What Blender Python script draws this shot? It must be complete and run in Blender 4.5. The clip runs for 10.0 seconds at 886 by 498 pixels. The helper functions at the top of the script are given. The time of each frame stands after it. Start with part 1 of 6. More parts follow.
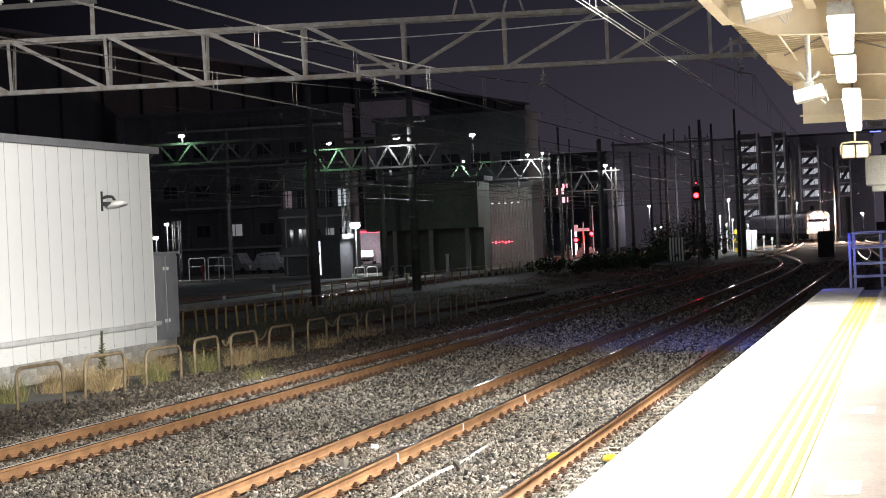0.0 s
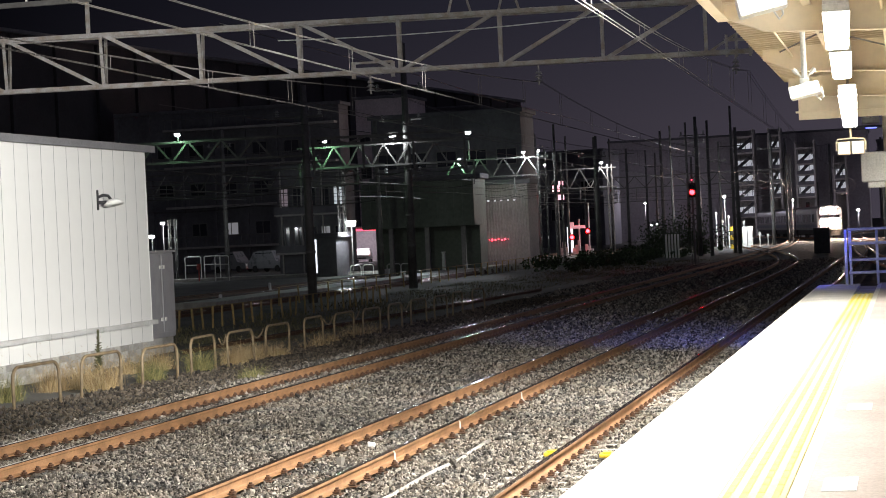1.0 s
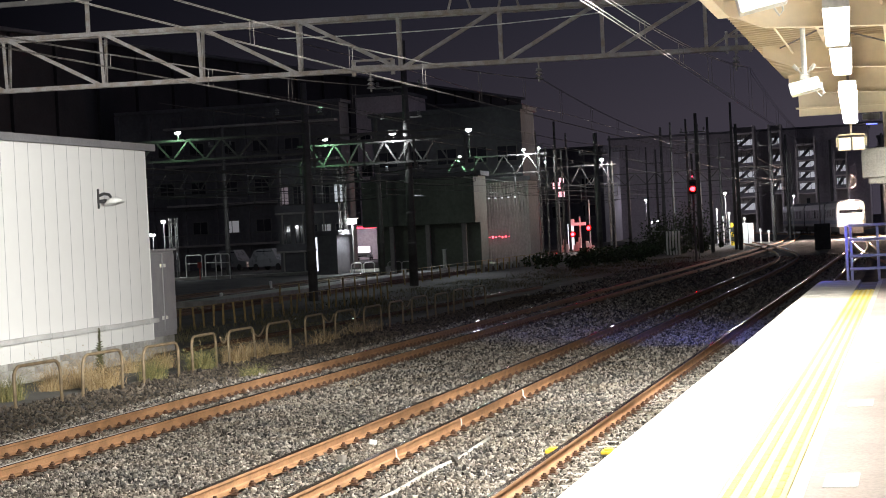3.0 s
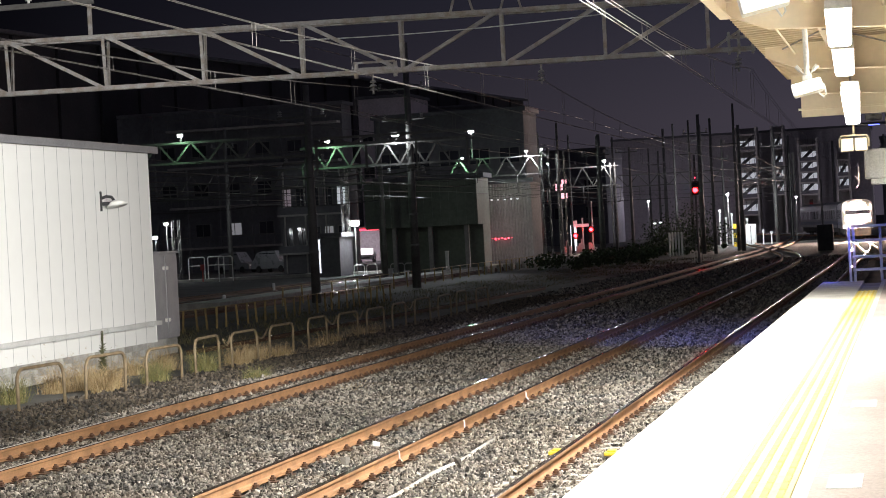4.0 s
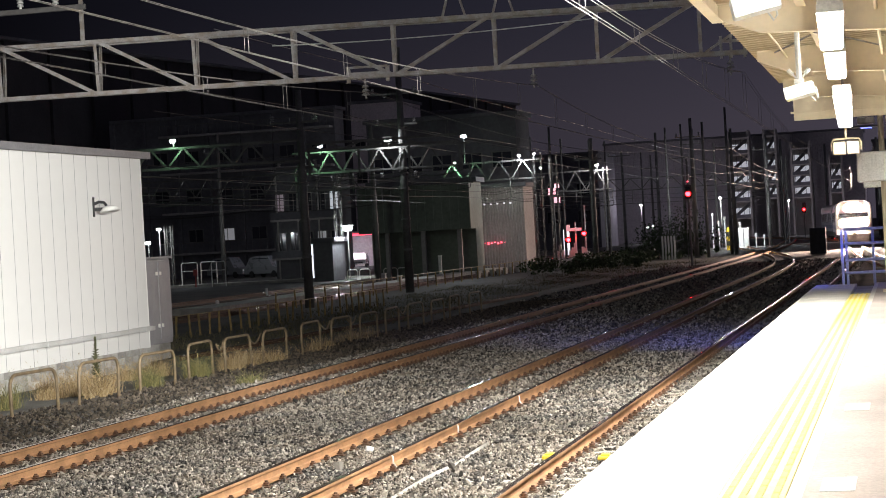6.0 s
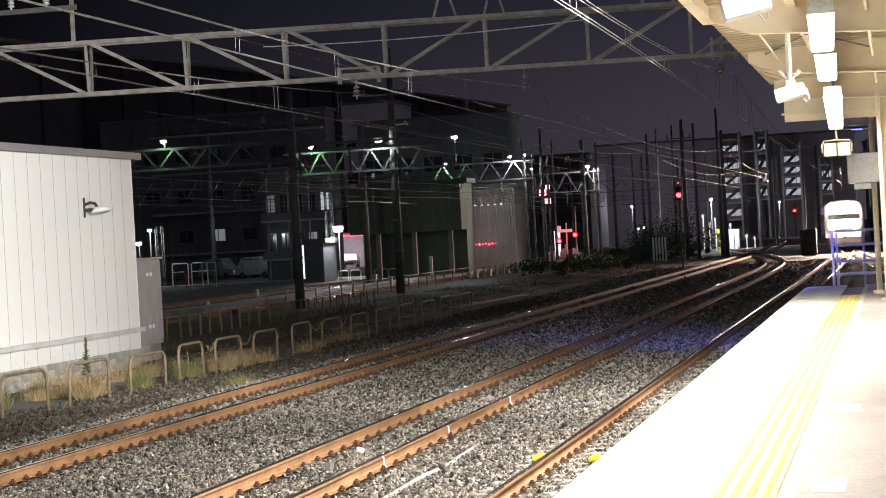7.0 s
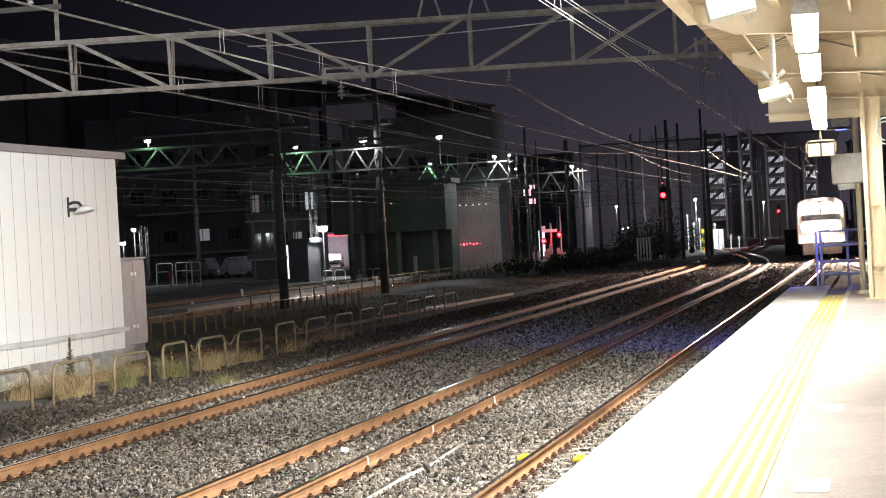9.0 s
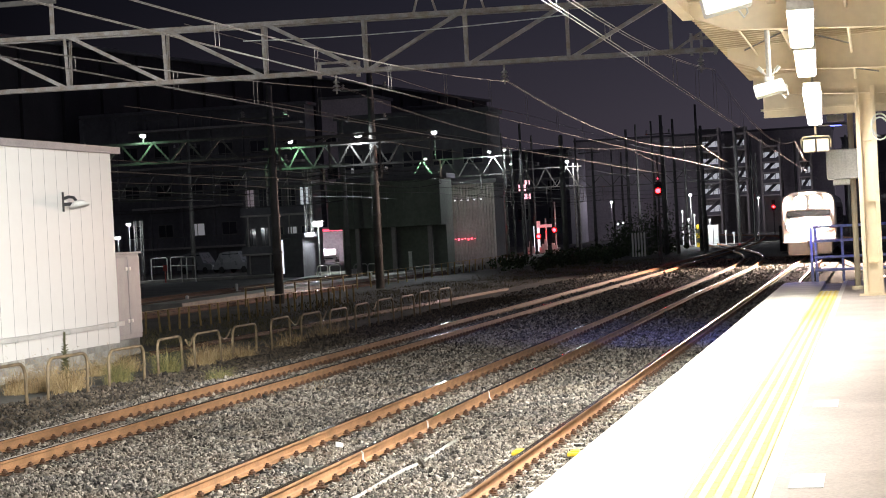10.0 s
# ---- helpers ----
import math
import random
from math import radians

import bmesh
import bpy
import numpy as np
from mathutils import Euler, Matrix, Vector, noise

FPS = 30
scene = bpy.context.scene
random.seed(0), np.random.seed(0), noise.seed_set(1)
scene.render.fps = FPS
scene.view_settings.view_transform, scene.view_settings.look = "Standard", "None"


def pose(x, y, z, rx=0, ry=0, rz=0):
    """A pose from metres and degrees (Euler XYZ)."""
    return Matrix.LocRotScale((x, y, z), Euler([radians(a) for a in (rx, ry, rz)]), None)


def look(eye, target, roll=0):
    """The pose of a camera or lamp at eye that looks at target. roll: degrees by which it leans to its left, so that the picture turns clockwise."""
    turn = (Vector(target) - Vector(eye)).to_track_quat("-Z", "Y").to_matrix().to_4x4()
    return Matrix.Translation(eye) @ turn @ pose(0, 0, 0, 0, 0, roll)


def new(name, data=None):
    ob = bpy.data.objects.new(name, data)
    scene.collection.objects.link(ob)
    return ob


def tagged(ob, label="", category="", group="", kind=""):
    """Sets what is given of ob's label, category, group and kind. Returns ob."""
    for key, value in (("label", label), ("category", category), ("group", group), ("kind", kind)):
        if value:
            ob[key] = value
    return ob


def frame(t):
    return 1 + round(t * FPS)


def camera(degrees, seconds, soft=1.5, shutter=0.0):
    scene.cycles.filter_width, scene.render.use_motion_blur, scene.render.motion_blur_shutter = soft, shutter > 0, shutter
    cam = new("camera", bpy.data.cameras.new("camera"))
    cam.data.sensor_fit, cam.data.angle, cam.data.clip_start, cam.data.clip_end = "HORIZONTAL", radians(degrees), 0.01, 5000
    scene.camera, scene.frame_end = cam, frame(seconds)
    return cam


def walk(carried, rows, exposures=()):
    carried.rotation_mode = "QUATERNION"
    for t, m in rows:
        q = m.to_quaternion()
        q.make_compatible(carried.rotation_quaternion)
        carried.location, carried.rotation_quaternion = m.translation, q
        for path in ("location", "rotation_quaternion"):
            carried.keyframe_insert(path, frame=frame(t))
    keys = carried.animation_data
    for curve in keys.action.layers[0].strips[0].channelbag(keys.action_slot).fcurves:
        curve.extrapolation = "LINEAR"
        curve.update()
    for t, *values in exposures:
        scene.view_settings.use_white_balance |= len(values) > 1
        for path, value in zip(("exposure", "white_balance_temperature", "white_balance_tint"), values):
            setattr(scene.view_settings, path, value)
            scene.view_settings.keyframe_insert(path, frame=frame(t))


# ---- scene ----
cam = camera(24.57, 10.0, soft=0.95)

EYE = (0.0, 0.0, 2.46)
CAMERA_TURNS = (
    (0.0, 89.651, 2.487, 13.009),
    (0.5, 89.624, 2.716, 12.962),
    (1.0, 89.581, 2.674, 12.898),
    (1.5, 89.529, 2.625, 12.836),
    (2.0, 89.475, 2.775, 12.823),
    (2.5, 89.484, 2.807, 12.868),
    (4.0, 89.566, 3.001, 12.994),
    (4.5, 89.552, 2.921, 12.972),
    (5.0, 89.573, 3.046, 12.939),
    (5.5, 89.659, 3.198, 12.881),
    (7.0, 89.698, 3.139, 12.537),
    (7.5, 89.765, 3.256, 12.392),
    (8.0, 89.748, 3.072, 12.250),
    (8.5, 89.737, 3.132, 12.179),
    (9.0, 89.672, 3.092, 12.100),
    (9.5, 89.620, 3.145, 12.025),
    (10.0, 89.527, 3.005, 11.958),
)
walk(cam, [(t, pose(*EYE, rx, ry, rz)) for t, rx, ry, rz in CAMERA_TURNS])
scene.view_settings.exposure = 0.0

# ---- night sky ----
world = bpy.data.worlds.new("night_sky")
scene.world = world
world.use_nodes = True
wn = world.node_tree.nodes
wl = world.node_tree.links
sky_at, sky_up = wn.new("ShaderNodeTexCoord"), wn.new("ShaderNodeSeparateXYZ")
sky_ramp = wn.new("ShaderNodeValToRGB")
sky_ramp.color_ramp.elements[0].position, sky_ramp.color_ramp.elements[1].position = 0.05, 0.12
sky_ramp.color_ramp.elements[0].color, sky_ramp.color_ramp.elements[1].color = (0.44, 0.38, 0.52, 1), (0.21, 0.21, 0.33, 1)
wl.new(sky_at.outputs["Generated"], sky_up.inputs["Vector"])
wl.new(sky_up.outputs["Z"], sky_ramp.inputs["Fac"])
# the sky brightens towards the station, for town glow and headlight glare
sky_side, sky_gain = wn.new("ShaderNodeMapRange"), wn.new("ShaderNodeVectorMath")
for socket, value in (("From Min", -0.42), ("From Max", 0.02), ("To Min", 0.16), ("To Max", 1.8)):
    sky_side.inputs[socket].default_value = value
sky_gain.operation = "SCALE"
wl.new(sky_up.outputs["X"], sky_side.inputs["Value"])
wl.new(sky_ramp.outputs["Color"], sky_gain.inputs[0])
wl.new(sky_side.outputs["Result"], sky_gain.inputs["Scale"])
wl.new(sky_gain.outputs["Vector"], wn["Background"].inputs["Color"])
wn["Background"].inputs["Strength"].default_value = 0.072


def area_lamp(name, m, w, h, watts, colour):
    data = bpy.data.lights.new(name, "AREA")
    data.shape, data.size, data.size_y, data.energy, data.color = "RECTANGLE", w, h, watts, colour
    ob = new(name, data)
    ob.matrix_world = m
    return ob


def spot_lamp(name, m, watts, colour, angle=120, radius=0.1, blend=0.6):
    data = bpy.data.lights.new(name, "SPOT")
    data.energy, data.color, data.spot_size, data.shadow_soft_size, data.spot_blend = watts, colour, radians(angle), radius, blend
    ob = new(name, data)
    ob.matrix_world = m
    return ob


def point_lamp(name, at, watts, colour, radius=0.1):
    data = bpy.data.lights.new(name, "POINT")
    data.energy, data.color, data.shadow_soft_size = watts, colour, radius
    ob = new(name, data)
    ob.location = at
    return ob


WARM = (1.0, 0.965, 0.90)
# tubes hung over the platform
for y0, watts in ((21.0, 40), (26.5, 90), (32.0, 110)):
    area_lamp("tube_light", pose(-0.70, y0, 3.88, 0, -12, 0), 0.2, 4.0, watts, WARM)
# stand-in rows for the tubes, at the roof edge, running on behind the camera
for y0 in (-22, -13, -4, 5, 13, 19.5, 24.0):
    long = 6.0 if y0 < 12 else 4.0
    area_lamp("tube_standin_row", pose(-1.80, y0, 4.40, 0, 52, 0), 0.2, long, 210 * long, WARM)
# roof-edge spots aimed over the tracks; the first two stand for hung floodlights
spot_lamp("roof_edge_spot", look((-1.45, 17.3, 4.0), (-7, 24, 0)), 300, (1.0, 0.97, 0.92), 110, 0.15)
spot_lamp("roof_edge_spot", look((-1.55, 27.8, 3.95), (-4.7, 33.0, 0)), 4000, (1.0, 0.97, 0.92), 84, 0.15, 0.8)
# two added spots without a fixture brighten the shed wall
for y0 in (21.0, 29.0):
    spot_lamp("roof_edge_spot", look((-2.0, y0, 4.45), (-18.3, 39.5, 3.2)), 11200, (1.0, 0.985, 0.95), 44, 0.2, 0.75)
# another spot without a fixture, added to light the truss gantry
spot_lamp("roof_edge_spot", look((-2.0, 4.0, 4.45), (-6.0, 46, 11.0)), 6400, (0.95, 0.98, 1.0), 36, 0.2, 1.0)
# blue lamp at the platform's end
spot_lamp("blue_lamp_beam", look((-0.6, 38.2, 4.0), (-4.9, 46.0, 0)), 3600, (0.015, 0.06, 1.0), 42, 0.1, 1.0)
spot_lamp("blue_lamp_beam", look((-0.6, 38.4, 4.0), (-0.9, 41.9, 1.0)), 150, (0.05, 0.085, 1.0), 70, 0.15, 1.0)


# ---- materials ----
def material(name, c1, c2=None, rough=0.7, metal=0.0, scale=8.0, fine=60.0, bump=0.3, dist=0.01, c3=None, random_tint=0.0, island=False, coat=0.0, mottle=0.5):
    m = bpy.data.materials.new(name)
    m.use_nodes = True
    n, l = m.node_tree.nodes, m.node_tree.links
    b = n["Principled BSDF"]
    c2 = c2 or tuple(v * 0.7 for v in c1)
    tc = n.new("ShaderNodeTexCoord")
    big, small = n.new("ShaderNodeTexNoise"), n.new("ShaderNodeTexNoise")
    big.inputs["Scale"].default_value, big.inputs["Detail"].default_value = scale, 4
    small.inputs["Scale"].default_value, small.inputs["Detail"].default_value = fine, 3
    l.new(tc.outputs["Object"], big.inputs["Vector"])
    l.new(tc.outputs["Object"], small.inputs["Vector"])
    ramp = n.new("ShaderNodeValToRGB")
    ramp.color_ramp.elements[0].position, ramp.color_ramp.elements[1].position = 0.35, 0.65
    ramp.color_ramp.elements[0].color, ramp.color_ramp.elements[1].color = (*c2, 1), (*c1, 1)
    l.new(big.outputs["Fac"], ramp.inputs["Fac"])
    mix = n.new("ShaderNodeMix")
    mix.data_type, mix.blend_type = "RGBA", "MULTIPLY"
    mix.inputs["Factor"].default_value = mottle
    l.new(ramp.outputs["Color"], mix.inputs["A"])
    l.new(small.outputs["Fac"], mix.inputs["B"])
    out = mix.outputs["Result"]
    gain = n.new("ShaderNodeVectorMath")
    gain.operation = "SCALE"
    gain.inputs["Scale"].default_value = 1 / (1 - 0.5 * mottle)
    l.new(out, gain.inputs[0])
    out = gain.outputs["Vector"]
    if random_tint:
        if island:
            r = n.new("ShaderNodeNewGeometry").outputs["Random Per Island"]
        else:
            r = n.new("ShaderNodeObjectInfo").outputs["Random"]
        mr = n.new("ShaderNodeMapRange")
        mr.inputs["To Min"].default_value, mr.inputs["To Max"].default_value = 1 - random_tint, 1 + random_tint
        l.new(r, mr.inputs["Value"])
        g2 = n.new("ShaderNodeVectorMath")
        g2.operation = "SCALE"
        l.new(out, g2.inputs[0])
        l.new(mr.outputs["Result"], g2.inputs["Scale"])
        out = g2.outputs["Vector"]
        if c3:
            m3 = n.new("ShaderNodeMix")
            m3.data_type = "RGBA"
            pw = n.new("ShaderNodeMath")
            pw.operation = "POWER"
            pw.inputs[1].default_value = 3.0
            l.new(r, pw.inputs[0])
            l.new(pw.outputs[0], m3.inputs["Factor"])
            l.new(out, m3.inputs["A"])
            m3.inputs["B"].default_value = (*c3, 1)
            out = m3.outputs["Result"]
    l.new(out, b.inputs["Base Color"])
    b.inputs["Metallic"].default_value = metal
    b.inputs["Coat Weight"].default_value = coat
    rr = n.new("ShaderNodeMapRange")
    rr.inputs["To Min"].default_value, rr.inputs["To Max"].default_value = max(0.05, rough - 0.12), min(1, rough + 0.12)
    l.new(big.outputs["Fac"], rr.inputs["Value"])
    l.new(rr.outputs["Result"], b.inputs["Roughness"])
    if bump:
        bp = n.new("ShaderNodeBump")
        bp.inputs["Strength"].default_value, bp.inputs["Distance"].default_value = bump, dist
        l.new(small.outputs["Fac"], bp.inputs["Height"])
        l.new(bp.outputs["Normal"], b.inputs["Normal"])
    return m


def glowing(name, colour, strength):
    m = bpy.data.materials.new(name)
    m.use_nodes = True
    b = m.node_tree.nodes["Principled BSDF"]
    b.inputs["Base Color"].default_value = (0.8, 0.8, 0.8, 1)
    b.inputs["Emission Color"].default_value = (*colour, 1)
    b.inputs["Emission Strength"].default_value = strength
    return m


def glass(name, colour, rough=0.05):
    m = bpy.data.materials.new(name)
    m.use_nodes = True
    b = m.node_tree.nodes["Principled BSDF"]
    b.inputs["Base Color"].default_value = (*colour, 1)
    b.inputs["Roughness"].default_value = rough
    b.inputs["Coat Weight"].default_value = 0.6
    return m


RUST = material("rusty_rail_side", (0.34, 0.185, 0.09), (0.22, 0.115, 0.052), 0.75, 0.1, 3, 45, 0.5, 0.004)
RAILTOP = material("worn_rail_head", (0.24, 0.19, 0.155), (0.20, 0.125, 0.08), 0.19, 0.85, 1.2, 30, 0.06, 0.001)
DARKSTONE = material("dark_cinder_gravel", (0.078, 0.060, 0.043), (0.042, 0.035, 0.027), 0.9, 0, 2, 40, 0.4, 0.01, c3=(0.14, 0.115, 0.085), random_tint=0.75, island=True)
STONE = material("ballast_stone", (0.150, 0.122, 0.095), (0.072, 0.070, 0.068), 0.8, 0, 1.1, 40, 0.4, 0.01, c3=(0.40, 0.37, 0.315), random_tint=0.92, island=True)
BED = material("ballast_bed", (0.09, 0.082, 0.072), (0.05, 0.046, 0.042), 0.95, 0, 4, 28, 1.0, 0.05)
EARTH = material("dark_yard_ground", (0.085, 0.08, 0.07), (0.04, 0.04, 0.034), 0.95, 0, 0.35, 6, 0.8, 0.05)
CONCRETE = material("weathered_concrete", (0.42, 0.40, 0.36), (0.28, 0.27, 0.245), 0.85, 0, 2.5, 35, 0.4, 0.006)
FOUNDATION = material("stained_foundation_concrete", (0.48, 0.47, 0.44), (0.25, 0.24, 0.21), 0.9, 0, 1.6, 20, 0.5, 0.01)
FOUNDATIONBLOCK = material("stained_concrete_block", (0.52, 0.51, 0.48), (0.22, 0.21, 0.19), 0.9, 0, 1.1, 16, 0.5, 0.01, random_tint=0.2)
SLEEPER = material("concrete_sleeper", (0.34, 0.32, 0.28), (0.20, 0.185, 0.16), 0.85, 0, 4, 50, 0.3, 0.004, random_tint=0.12)
OLDSLEEPER = material("rust_stained_sleeper", (0.15, 0.105, 0.075), (0.09, 0.065, 0.048), 0.9, 0, 4, 40, 0.5, 0.006, random_tint=0.2)
IRON = material("rusty_fastening_iron", (0.13, 0.065, 0.035), (0.06, 0.035, 0.022), 0.75, 0.3, 15, 90, 0.4, 0.003)
COPING = material("pale_platform_coping", (0.78, 0.76, 0.70), (0.66, 0.64, 0.58), 0.7, 0, 1.5, 40, 0.15, 0.003, random_tint=0.04)
PAVING = material("pinkish_platform_paving", (0.56, 0.49, 0.45), (0.45, 0.39, 0.36), 0.75, 0, 1.1, 50, 0.2, 0.003)
# overexposure put into the colour: base paled, only the bars stay yellow
PALEYELLOW = material("glare_pale_tactile_block", (0.82, 0.735, 0.32), (0.74, 0.65, 0.26), 0.65, 0, 3, 30, 0.1, 0.002, random_tint=0.06)
YELLOW = material("yellow_tactile_block", (0.80, 0.62, 0.06), (0.72, 0.55, 0.05), 0.6, 0, 3, 30, 0.15, 0.002, random_tint=0.06)
WHITEPAINT = material("white_floor_paint", (0.82, 0.82, 0.80), (0.70, 0.70, 0.68), 0.6, 0, 5, 50, 0.1, 0.002)
YELLOWPAINT = material("yellow_marker_paint", (0.75, 0.52, 0.03), (0.6, 0.4, 0.03), 0.55, 0, 6, 40, 0.1, 0.002)
SHEDWALL = material("cream_sandwich_panel", (0.83, 0.83, 0.805), (0.80, 0.80, 0.77), 0.5, 0, 0.5, 3, 0.0, 0.002, mottle=0.06)
SHEDTRIM = material("grey_roof_flashing", (0.30, 0.30, 0.31), (0.24, 0.24, 0.25), 0.45, 0.3, 2, 30, 0.05, 0.002)
PIPE = material("pale_grey_duct", (0.62, 0.62, 0.60), (0.52, 0.52, 0.50), 0.5, 0, 2, 30, 0.05, 0.002)
CABINET = material("grey_painted_steel", (0.35, 0.355, 0.37), (0.28, 0.285, 0.30), 0.5, 0.1, 2, 30, 0.08, 0.002)
DARKMETAL = material("dark_painted_metal", (0.05, 0.05, 0.052), (0.03, 0.03, 0.032), 0.55, 0.3, 3, 40, 0.1, 0.002)
WHITEMETAL = material("white_enamelled_metal", (0.80, 0.80, 0.77), (0.70, 0.70, 0.67), 0.4, 0, 3, 30, 0.04, 0.001)
GALV = material("weathered_galvanised_steel", (0.36, 0.352, 0.35), (0.25, 0.212, 0.18), 0.65, 0.25, 5.0, 30, 0.3, 0.004)
# darker copy of the steel, holds unlit yard gantries and masts dark
GALVDARK = material("dark_galvanised_steel", (0.20, 0.195, 0.19), (0.12, 0.115, 0.11), 0.65, 0.3, 1.0, 12, 0.2, 0.004)
HOOP = material("ochre_painted_tube", (0.24, 0.18, 0.105), (0.15, 0.11, 0.065), 0.6, 0.1, 5, 40, 0.25, 0.002)
CREAM = material("cream_canopy_paint", (0.86, 0.75, 0.56), (0.74, 0.63, 0.45), 0.55, 0, 1.2, 12, 0.05, 0.002, mottle=0.15)
ROOFSHEET = material("cream_corrugated_sheet", (0.85, 0.72, 0.51), (0.70, 0.57, 0.38), 0.55, 0, 0.8, 12, 0.04, 0.002, mottle=0.15)
# white railing, some of the blue light put into its colour
BLUEPAINT = material("blue_tinted_railing_white", (0.55, 0.58, 0.75), (0.45, 0.48, 0.66), 0.45, 0, 4, 30, 0.05, 0.002)
WIRE = material("overhead_wire_copper", (0.17, 0.16, 0.15), (0.11, 0.10, 0.095), 0.5, 0.3, 2, 20, 0.05, 0.001)
# darker copy of the overhead wire, for the yard
WIREDARK = material("dark_yard_wire", (0.07, 0.066, 0.062), (0.045, 0.042, 0.04), 0.6, 0.2, 2, 20, 0.05, 0.001)
PORCELAIN = material("grey_porcelain", (0.35, 0.34, 0.34), (0.25, 0.24, 0.24), 0.3, 0, 5, 20, 0.0)
DRYGRASS = material("dry_grass_blade", (0.46, 0.32, 0.15), (0.30, 0.20, 0.09), 0.8, 0, 4, 30, 0.0, c3=(0.58, 0.49, 0.31), random_tint=0.6, island=True)
GREENGRASS = material("green_grass_blade", (0.20, 0.205, 0.07), (0.12, 0.13, 0.045), 0.75, 0, 4, 30, 0.0, c3=(0.46, 0.37, 0.17), random_tint=0.5, island=True)
DULLGRASS = material("dull_weed_blade", (0.11, 0.105, 0.05), (0.06, 0.06, 0.03), 0.85, 0, 4, 30, 0.0, c3=(0.19, 0.16, 0.09), random_tint=0.4, island=True)
WEEDLEAF = material("olive_weed_leaf", (0.13, 0.13, 0.06), (0.07, 0.075, 0.03), 0.75, 0, 3, 20, 0.0, random_tint=0.4, island=True)
SHRUB = material("dark_shrub_leaf", (0.055, 0.08, 0.035), (0.03, 0.045, 0.02), 0.7, 0, 3, 20, 0.0, random_tint=0.4, island=True)
TRAINBODY = material("train_dark_body", (0.14, 0.14, 0.15), (0.10, 0.10, 0.11), 0.35, 0.7, 1.5, 25, 0.03, 0.002)
# white so the lamps burn it out like the glare round them
TRAINFRONT = material("train_front_glare_white", (0.80, 0.80, 0.80), (0.74, 0.74, 0.74), 0.35, 0, 2, 25, 0.02, 0.001, coat=0.3)
STRIPE = material("train_stripe_paint", (0.02, 0.035, 0.10), (0.015, 0.03, 0.08), 0.4, 0, 2, 25, 0.02, 0.001)
UNDERFRAME = material("dark_underframe", (0.06, 0.055, 0.05), (0.035, 0.033, 0.03), 0.7, 0.2, 4, 30, 0.2, 0.004)
WINDSCREEN = glass("dark_windscreen_glass", (0.015, 0.017, 0.02))
PANEGLASS = glass("dark_window_glass", (0.03, 0.032, 0.04), 0.1)
HEADLAMP = glowing("headlamp_glow", (1.0, 0.73, 0.60), 4200)
TUBE = glowing("fluorescent_tube_glow", (1.0, 0.96, 0.88), 20)
FLOODLENS = glowing("floodlight_lens_glow", (1.0, 0.97, 0.92), 4)
REDLENS = glowing("red_signal_glow", (1.0, 0.0011, 0.0016), 380)
REDDIM = glowing("red_sign_glow", (1.0, 0.04, 0.09), 4)
WHITELENS = glowing("white_yard_lamp_glow", (0.92, 0.97, 1.0), 45)
WINDOWFAR = glowing("far_window_glow", (0.86, 0.88, 1.0), 0.45)
WINDOWLIT = glowing("lit_window_glow", (0.88, 0.90, 1.0), 1.3)
WINDOWDIM = glowing("dim_window_glow", (0.9, 0.88, 0.95), 0.16)
WINDOWANNEX = glowing("cool_annex_window_glow", (0.86, 0.92, 1.0), 0.5)
WINDOWMAUVE = glowing("mauve_curtained_window_glow", (0.85, 0.55, 0.70), 0.10)
BLUELENS = glowing("blue_lamp_glow", (0.12, 0.16, 1.0), 3)
WALLDARK = material("dark_rendered_wall", (0.16, 0.155, 0.17), (0.11, 0.105, 0.118), 0.85, 0, 0.25, 3, 0.2, 0.02)
WALLGREEN = material("grey_green_metal_cladding", (0.19, 0.21, 0.175), (0.13, 0.145, 0.12), 0.7, 0, 0.3, 4, 0.15, 0.02)
WALLPINK = material("pale_concrete_column", (0.40, 0.37, 0.36), (0.30, 0.28, 0.27), 0.85, 0, 0.4, 5, 0.2, 0.02)
CARPAINT = material("parked_car_paint", (0.30, 0.31, 0.32), (0.26, 0.27, 0.28), 0.3, 0.2, 2, 20, 0.0, coat=0.6, random_tint=0.5)
APARTMENT = material("pale_apartment_render", (0.42, 0.39, 0.42), (0.34, 0.31, 0.34), 0.9, 0, 0.2, 3, 0.2, 0.02)
# near black, so the hall stays in the dark under stray beams
HALLCLAD = material("near_black_metal_cladding", (0.05, 0.045, 0.05), (0.03, 0.028, 0.032), 0.8, 0, 0.3, 4, 0.2, 0.02)
PALEWALL = material("pale_mauve_render", (0.66, 0.57, 0.61), (0.54, 0.46, 0.50), 0.9, 0, 0.3, 4, 0.2, 0.02)
POSTPAINT = material("ochre_fence_paint", (0.33, 0.23, 0.085), (0.20, 0.14, 0.06), 0.6, 0, 4, 30, 0.2, 0.003, random_tint=0.25)
# white bowl, widens the bright disc round each lens
REFLECTOR = material("headlamp_glare_bowl", (0.80, 0.80, 0.79), (0.74, 0.74, 0.73), 0.35, 0, 6, 30, 0.0)
# glow for an added panel that widens the bright train front
FRONTGLOW = glowing("added_front_glow", (1.0, 0.80, 0.62), 1.2)
TYRE = material("black_rubber", (0.03, 0.03, 0.03), (0.02, 0.02, 0.02), 0.85, 0, 8, 50, 0.1, 0.002)


# ---- building helpers ----
def part(name, bm, mat, parent=None, label=""):
    """One mesh object from a bmesh, under a thing or a part."""
    me = bpy.data.meshes.new(name)
    bm.to_mesh(me)
    bm.free()
    for m in (mat if isinstance(mat, (list, tuple)) else [mat]):
        me.materials.append(m)
    ob = new(name, me)
    if parent:
        ob.parent = parent
    if label:
        ob["label"] = label
    return ob


